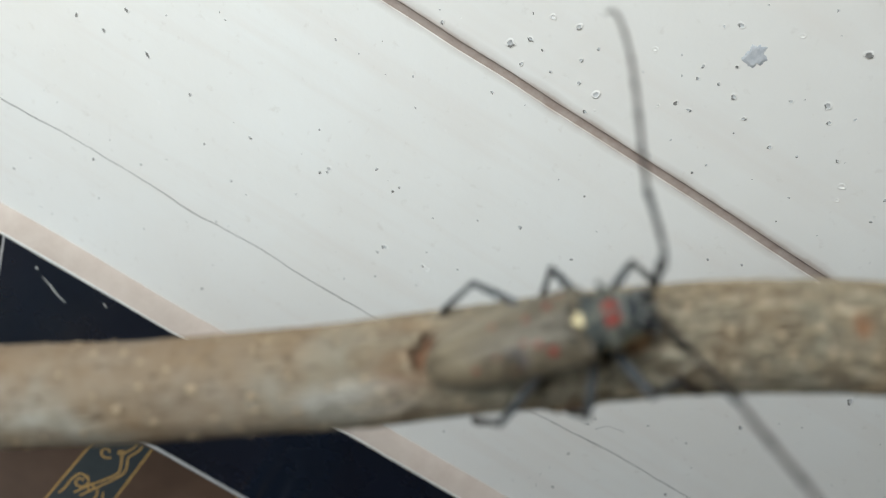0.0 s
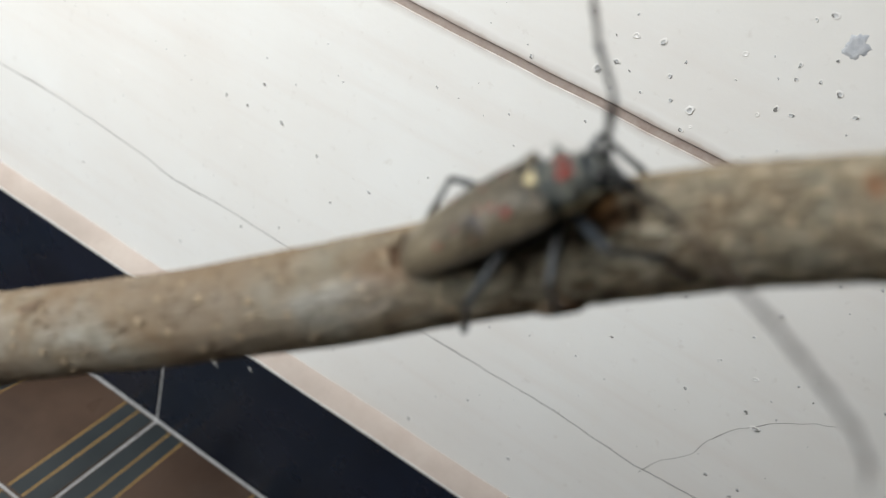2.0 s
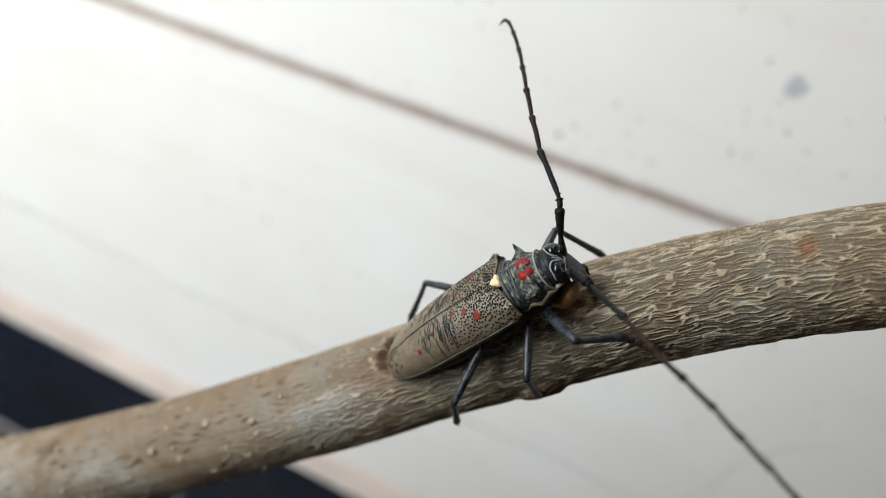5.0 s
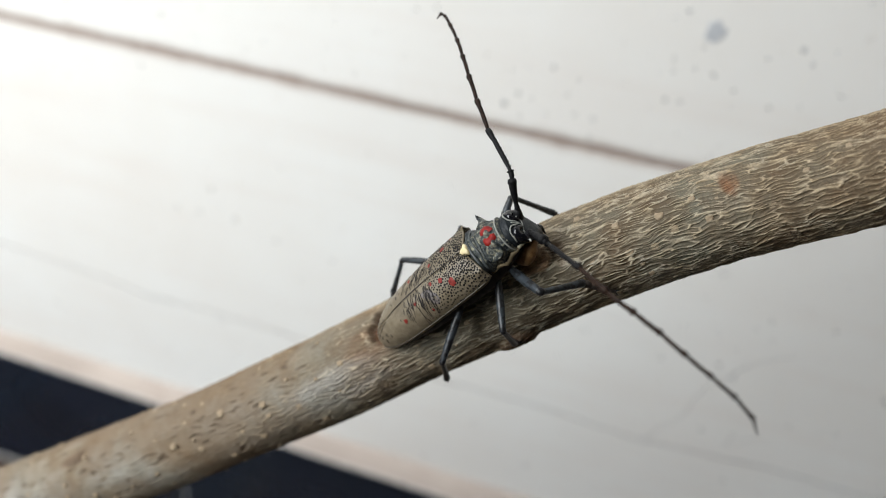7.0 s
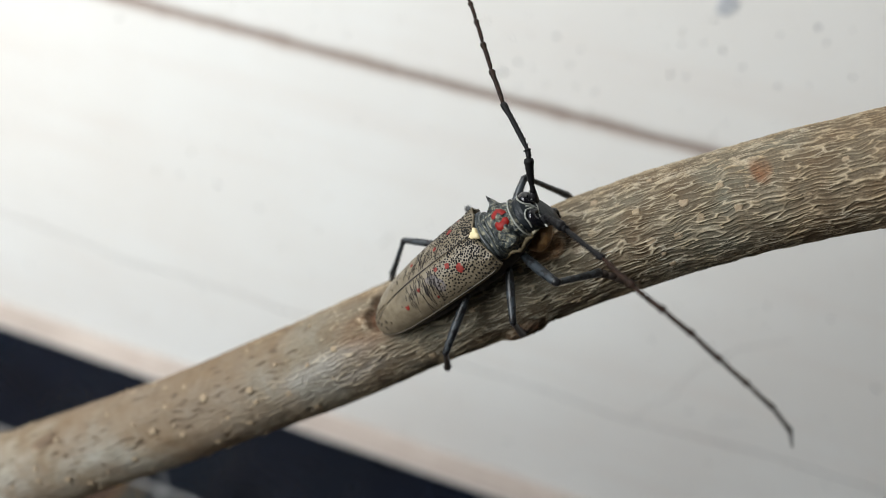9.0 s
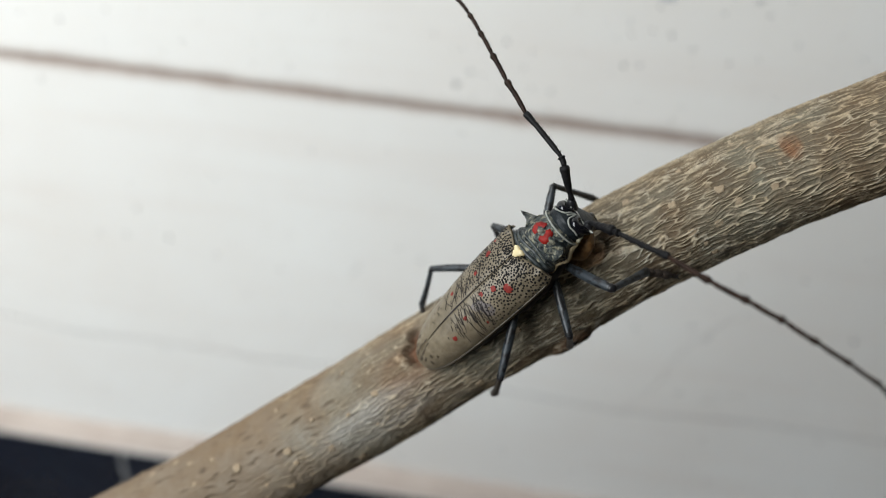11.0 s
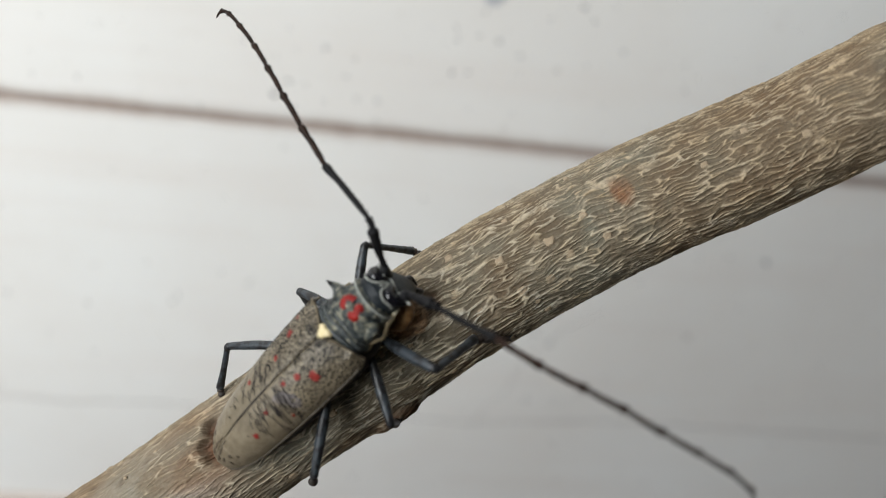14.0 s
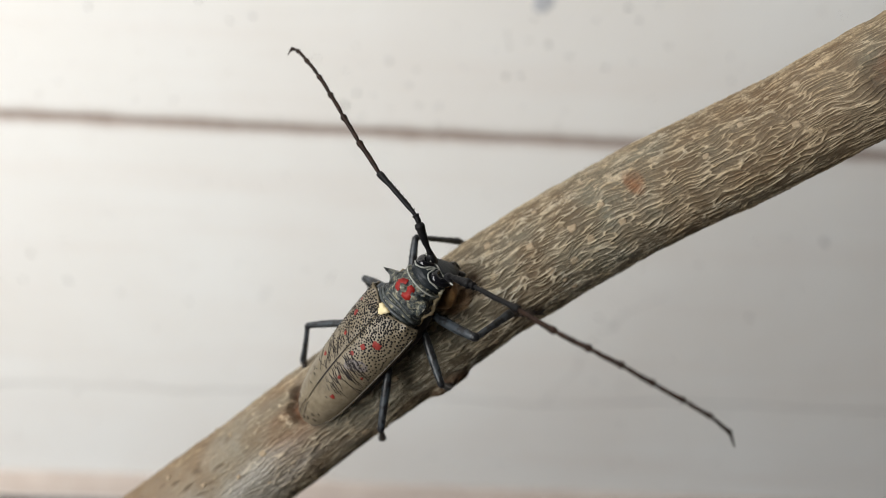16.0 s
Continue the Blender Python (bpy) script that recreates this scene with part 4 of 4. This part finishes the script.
HD = [(7.9, 0.3, -6.0, 3.7, 3.3), (8.8, 0.3, -6.0, 3.9, 3.5), (10.2, 0.25, -6.1, 4.0, 3.5), (11.0, 0.15, -6.7, 3.9, 3.2), (11.7, 0.1, -7.8, 3.6, 3.1), (12.3, 0.0, -9.3, 2.7, 2.8), (12.7, 0.0, -10.9, 1.6, 2.0)]
head = bpart("head", loft(HD, wrinkle=0.05, seed=8), HEAD, label="black head with pale lines")
ANT = {1: (13.3, 2.6, -4.5), -1: (13.1, -3.3, -5.3)}


def on_head(pts, n=22, lift=0.12):
    """A curve lying on the head through (x, angle) pairs."""
    return [on_body(HD, x, a, lift) for x, a in spline([(*p, 0) for p in pts], n)[:, :2]]


for side in (1, -1):
    b = np.array(ANT[side])
    s = -side
    bpart("tubercle", tube([b + np.array([-1.5, s * 0.5, -1.8]), b + np.array([-0.7, s * 0.2, -0.8]), b], [1.25, 0.95, 0.66], 16, 0.04), JOINT, head)

    def at(u):
        return math.pi / 2 - side * u

    # a black eye curled round the antenna's socket, with a pale line before and behind
    eye = on_head([(11.9, at(0.30)), (11.2, at(0.42)), (10.8, at(0.75)), (11.0, at(1.12)), (11.4, at(1.5))], 20, -0.15)
    bpart("eye", tube(eye, hermite([0, 0.3, 0.7, 1], [0.45, 0.85, 0.95, 0.75], np.linspace(0, 1, 20)), 12), EYE, head, "glossy black eye")
    back = on_head([(11.7, at(0.12)), (10.8, at(0.22)), (10.1, at(0.60)), (10.0, at(0.95)), (9.7, at(1.25))], 24, 0.16)
    bpart("eye_rim", tube(back, 0.17 * np.array([1 + 0.5 * noise.noise((k * 0.4, side, 3)) for k in range(24)]), 8, 0.1), PALE, head, "pale line behind the eye")
    front = [b + np.array([-0.95 - 0.55 * math.sin(a) * 0.6, side * (0.1 + 1.35 * math.cos(a)), -0.35 - 1.25 * abs(math.sin(a)) * 0.5 + 0.5 * math.cos(a) * -side * side]) for a in np.linspace(0.2, 3.0, 20)]
    bpart("socket_ring", tube(front, hermite([0, 0.5, 1], [0.16, 0.26, 0.12], np.linspace(0, 1, 20)), 8), PALE, head, "pale crescent round the antenna socket")
    m = np.array([11.9, side * 1.2, -12.4])
    bpart("mandible", tube(spline([m, m + np.array([0.5, side * 0.4, -1.4]), m + np.array([0.2, -side * 0.8, -2.8])], 8), np.linspace(0.9, 0.15, 8), 10), JOINT, head)
for pts in ([(12.2, math.pi / 2 + 0.10), (11.7, math.pi / 2 + 0.02), (11.0, math.pi / 2 - 0.03)], [(11.6, math.pi / 2 - 0.12), (11.9, math.pi / 2), (11.6, math.pi / 2 + 0.15)],
            [(12.0, math.pi / 2 - 0.55), (12.2, math.pi / 2 - 0.1), (12.0, math.pi / 2 + 0.5)]):
    bpart("face_line", tube(on_head(pts, 16, 0.12), 0.14, 6, 0.2, 5), PALE, head, "pale line")
bpart("throat", loft([(4.2, -2.4, -12.2, 1.1, 1.0), (5.6, -2.8, -12.6, 1.9, 1.7), (7.6, -2.8, -12.0, 2.1, 2.0), (9.6, -2.6, -11.2, 1.8, 1.7), (11.0, -2.0, -10.8, 0.9, 0.9)], 24, 0.09, 5), AMBER, head, "amber-brown throat")
bpart("mouth", loft([(8.8, 0.4, -10.8, 2.0, 1.4), (10.0, 0.3, -11.4, 2.4, 1.7), (11.2, 0.2, -12.2, 1.8, 1.4), (11.8, 0.1, -12.5, 1.0, 0.8)], 20, 0.05, 3), AMBER, head, "amber mouthparts")

# underside
bpart("thorax", loft([(-12, 0.2, -7.4, 6.4, 2.2), (-6, 0.2, -8.0, 6.8, 3.0), (0, 0.2, -8.4, 6.0, 3.8), (4, 0.2, -8.6, 4.6, 3.2), (8, 0.2, -8.6, 3.2, 2.4)], 28, 0.04, 6), BELLY, label="dark underside of the thorax")
bpart("abdomen", loft([(-33.4, 0.2, -7.4, 1.0, 0.6), (-31, 0.2, -7.0, 3.4, 1.3), (-25, 0.2, -6.8, 5.6, 2.0), (-18, 0.2, -6.8, 6.8, 2.4), (-11, 0.2, -7.2, 7.0, 2.6)], 28, 0.02, 7), BELLY, label="dark underside of the abdomen")


# antennae: a stout first joint, then slender joints that widen to a squared end
def antenna(points, mat_a, mat_b, label):
    root = np.array(points[0], float)
    pts = [np.array(p, float) - root for p in points]
    u = np.linspace(0, 1, 18)
    bow = np.array([0, 0, 0.25])
    first = [pts[1] * q + bow * math.sin(math.pi * q) for q in u]
    base = bpart("antenna", tube(first, hermite([0, 0.07, 0.14, 0.4, 0.8, 0.96, 1], [0.62, 0.60, 0.50, 0.70, 0.86, 0.98, 0.85], u), 14, 0.06, 1), mat_a, label=label)
    base.location = root * MM
    for i in range(1, len(pts) - 1):
        a, b = pts[i], pts[i + 1]
        d = (b - a) / np.linalg.norm(b - a)
        k = i / (len(pts) - 2)
        r = 0.70 - 0.36 * k
        n = 16
        u = np.linspace(0, 1, n)
        bend = np.cross(d, (0, 0, 1)) * 0.10
        path = [a + (b - a) * q + bend * math.sin(math.pi * q) for q in u]
        rad = r * hermite([0, 0.04, 0.12, 0.5, 0.86, 0.95, 1], [0.58, 0.62, 0.74, 0.86, 1.02, 1.26, 1.08], u)
        if i == len(pts) - 2:
            rad = r * np.linspace(0.9, 0.3, n)
        seg = bpart("segment", tube(path, rad, 10, 0.07, i), mat_a if i < 3 else mat_b, base)
        if i == 2:
            # short thorns under the longest joint
            for q in np.linspace(0.08, 0.92, 9):
                c = a + (b - a) * q + bend * math.sin(math.pi * q)
                o = np.cross(d, (0.3, 0.2, 1.0))
                o /= np.linalg.norm(o)
                bpart("thorn", tube([c + o * r * 0.6, c + o * r * 1.15 + d * 0.25], [0.16, 0.04], 6), mat_a, seg)
    return base


LEFT = [ANT[1], (17.0, 6.6, -0.4), (17.8, 8.2, 0.1), (18.1, 20.0, 1.5), (19.4, 28.0, 2.5), (20.7, 34.6, 3.3), (21.7, 40.8, 3.4), (22.4, 46.0, 3.5), (22.6, 51.5, 3.5),
        (22.4, 55.4, 3.2), (21.6, 57.2, 3.0), (19.9, 57.6, 2.5)]
RIGHT = [ANT[-1], (16.2, -8.8, -2.7), (16.8, -10.0, -2.2), (21.7, -20.6, 1.2), (24.5, -28.4, 2.3), (27.1, -34.7, 2.2), (29.1, -40.1, 1.3), (30.6, -45.3, 0.1), (31.9, -50.0, -2.0),
         (32.8, -54.2, -4.5), (32.5, -57.6, -8.0), (30.6, -59.5, -11.6)]
antenna_left = antenna(LEFT, FEELER, FEELER_BROWN, "long jointed blackish antenna")
antenna_right = antenna(RIGHT, FEELER, FEELER_BROWN, "long jointed blackish antenna")


# legs
def leg(base, knee, ankle, foot, thick=1.0, shin=None):
    base, knee, ankle, foot = (np.array(p, float) for p in (base, knee, ankle, foot))
    u = np.linspace(0, 1, 16)
    d1, d2 = (knee - base) / np.linalg.norm(knee - base), (ankle - knee) / np.linalg.norm(ankle - knee)
    bow = np.cross(d1, d2)
    bow = np.cross(bow, d1) * -0.35
    femur = bpart("leg", tube([base + (knee - base) * q + bow * math.sin(math.pi * q) for q in u], thick * hermite([0, 0.2, 0.6, 0.9, 1], [0.7, 1.0, 1.12, 0.95, 0.85], u), 14, 0.05, 2), LEG,
                  label="blue-grey jointed leg")
    bpart("knee", tube([knee - d1 * 0.9, knee - d1 * 0.3, knee + d2 * 0.3, knee + d2 * 1.0], [0.9 * thick, 0.98 * thick, 0.9 * thick, 0.68 * thick], 12, 0.05), JOINT, femur, "black joint")
    bpart("tibia", tube([knee + (ankle - knee) * q - bow * 0.6 * math.sin(math.pi * q) for q in u], thick * hermite([0, 0.1, 0.5, 0.85, 1], [0.7, 0.72, 0.78, 0.95, 1.05], u), 12, 0.06, 3), shin or LEG, femur)
    d = foot - ankle
    mid = ankle + d * 0.5 + np.array([0, 0, 0.4])
    path = spline([ankle, mid, foot], 13)
    for k in range(4):
        seg = path[k * 3:k * 3 + 4]
        bpart("tarsus", tube(seg, np.array([0.60, 0.85, 0.95, 0.7]) * thick * (1.0, 1.0, 1.05, 0.6)[k], 10, 0.10, k), FOOT, femur, "brown foot joint")
    t = path[-1] - path[-2]
    t /= np.linalg.norm(t)
    s = np.cross(t, (0, 0, 1))
    s /= np.linalg.norm(s) + 1e-9
    for q in (-1, 1):
        bpart("claw", tube(spline([foot, foot + t * 0.5 + s * q * 0.35, foot + t * 0.8 + s * q * 0.6 - np.array([0, 0, 0.6])], 6), np.linspace(0.25, 0.05, 6), 6), JOINT, femur)
    return femur


leg((2.6, -3.6, -11.0), (8.0, -15.0, -8.1), (12.2, -12.2, -20.8), (14.9, -14.3, -29.0), 0.92)
leg((-0.2, -4.8, -9.2), (-5.1, -15.8, -10.2), (-10.8, -12.6, -23.4), (-9.6, -10.6, -29.2), 0.80, SHIN)
leg((-9.5, -4.8, -7.4), (-21.9, -13.4, -8.8), (-30.4, -10.4, -20.8), (-32.6, -9.2, -24.0), 0.80, SHIN)
leg((2.6, 4.0, -11.0), (10.7, 11.0, -10.6), (12.3, 10.3, -25.4), (13.4, 7.4, -28.4), 0.78)
leg((-0.2, 5.0, -9.4), (-5.4, 15.0, -12.0), (-10.8, 12.8, -22.6), (-10.4, 10.2, -26.4), 0.80)
leg((-9.5, 5.0, -7.4), (-20.8, 15.1, -6.5), (-29.6, 12.6, -10.6), (-31.6, 10.0, -12.4), 0.75)


def motions():
    """The antenna slowly swings about its socket; the point on which the lens is focused comes from the wall to the beetle."""
    rows = [(0.0, -0.7, 2.3, 0.6), (1.0, -0.6, 1.6, 0.4), (2.0, 1.0, 2.2, 0.8), (2.5, 0.8, -1.2, 2.4), (3.5, 1.2, -2.1, 2.1), (4.0, 1.6, -1.5, 0.7), (4.2, 1.7, -1.4, 0.4), (6.3, 2.0, -1.3, -0.3),
            (7.0, 2.5, -0.7, -0.7), (8.5, 1.9, -0.5, -0.7), (11.0, 0.4, -0.4, -0.9), (11.5, 0.0, 0.5, -0.5), (12.0, -0.7, 0.5, -1.2), (12.5, -0.4, 0.6, -1.2), (13.0, 0.0, -0.3, -1.2),
            (14.0, 0.7, -0.8, 0.7), (14.5, 0.2, -0.9, 0.9), (15.0, 0.0, 0.5, -0.3), (16.0, 0.4, 0.3, -0.5)]
    at = antenna_right.location.copy()
    roll = Matrix.Rotation(radians(13.5), 4, "X")
    walk(antenna_right, [(t, Matrix.Translation(at) @ roll @ pose(0, 0, 0, a, b, c) @ roll.inverted()) for t, a, b, c in rows])
    walk(focus, [(0.0, pose(0.0, 0.50, 0.31)), (2.4, pose(0.0, 0.50, 0.31)), (2.9, pose(*NEAR_FOCUS)), (11.4, pose(*NEAR_FOCUS)), (11.9, pose(*MISSED_FOCUS)),
                 (13.8, pose(*MISSED_FOCUS)), (14.8, pose(*NEAR_FOCUS)), (16.0, pose(*NEAR_FOCUS))])


motions()
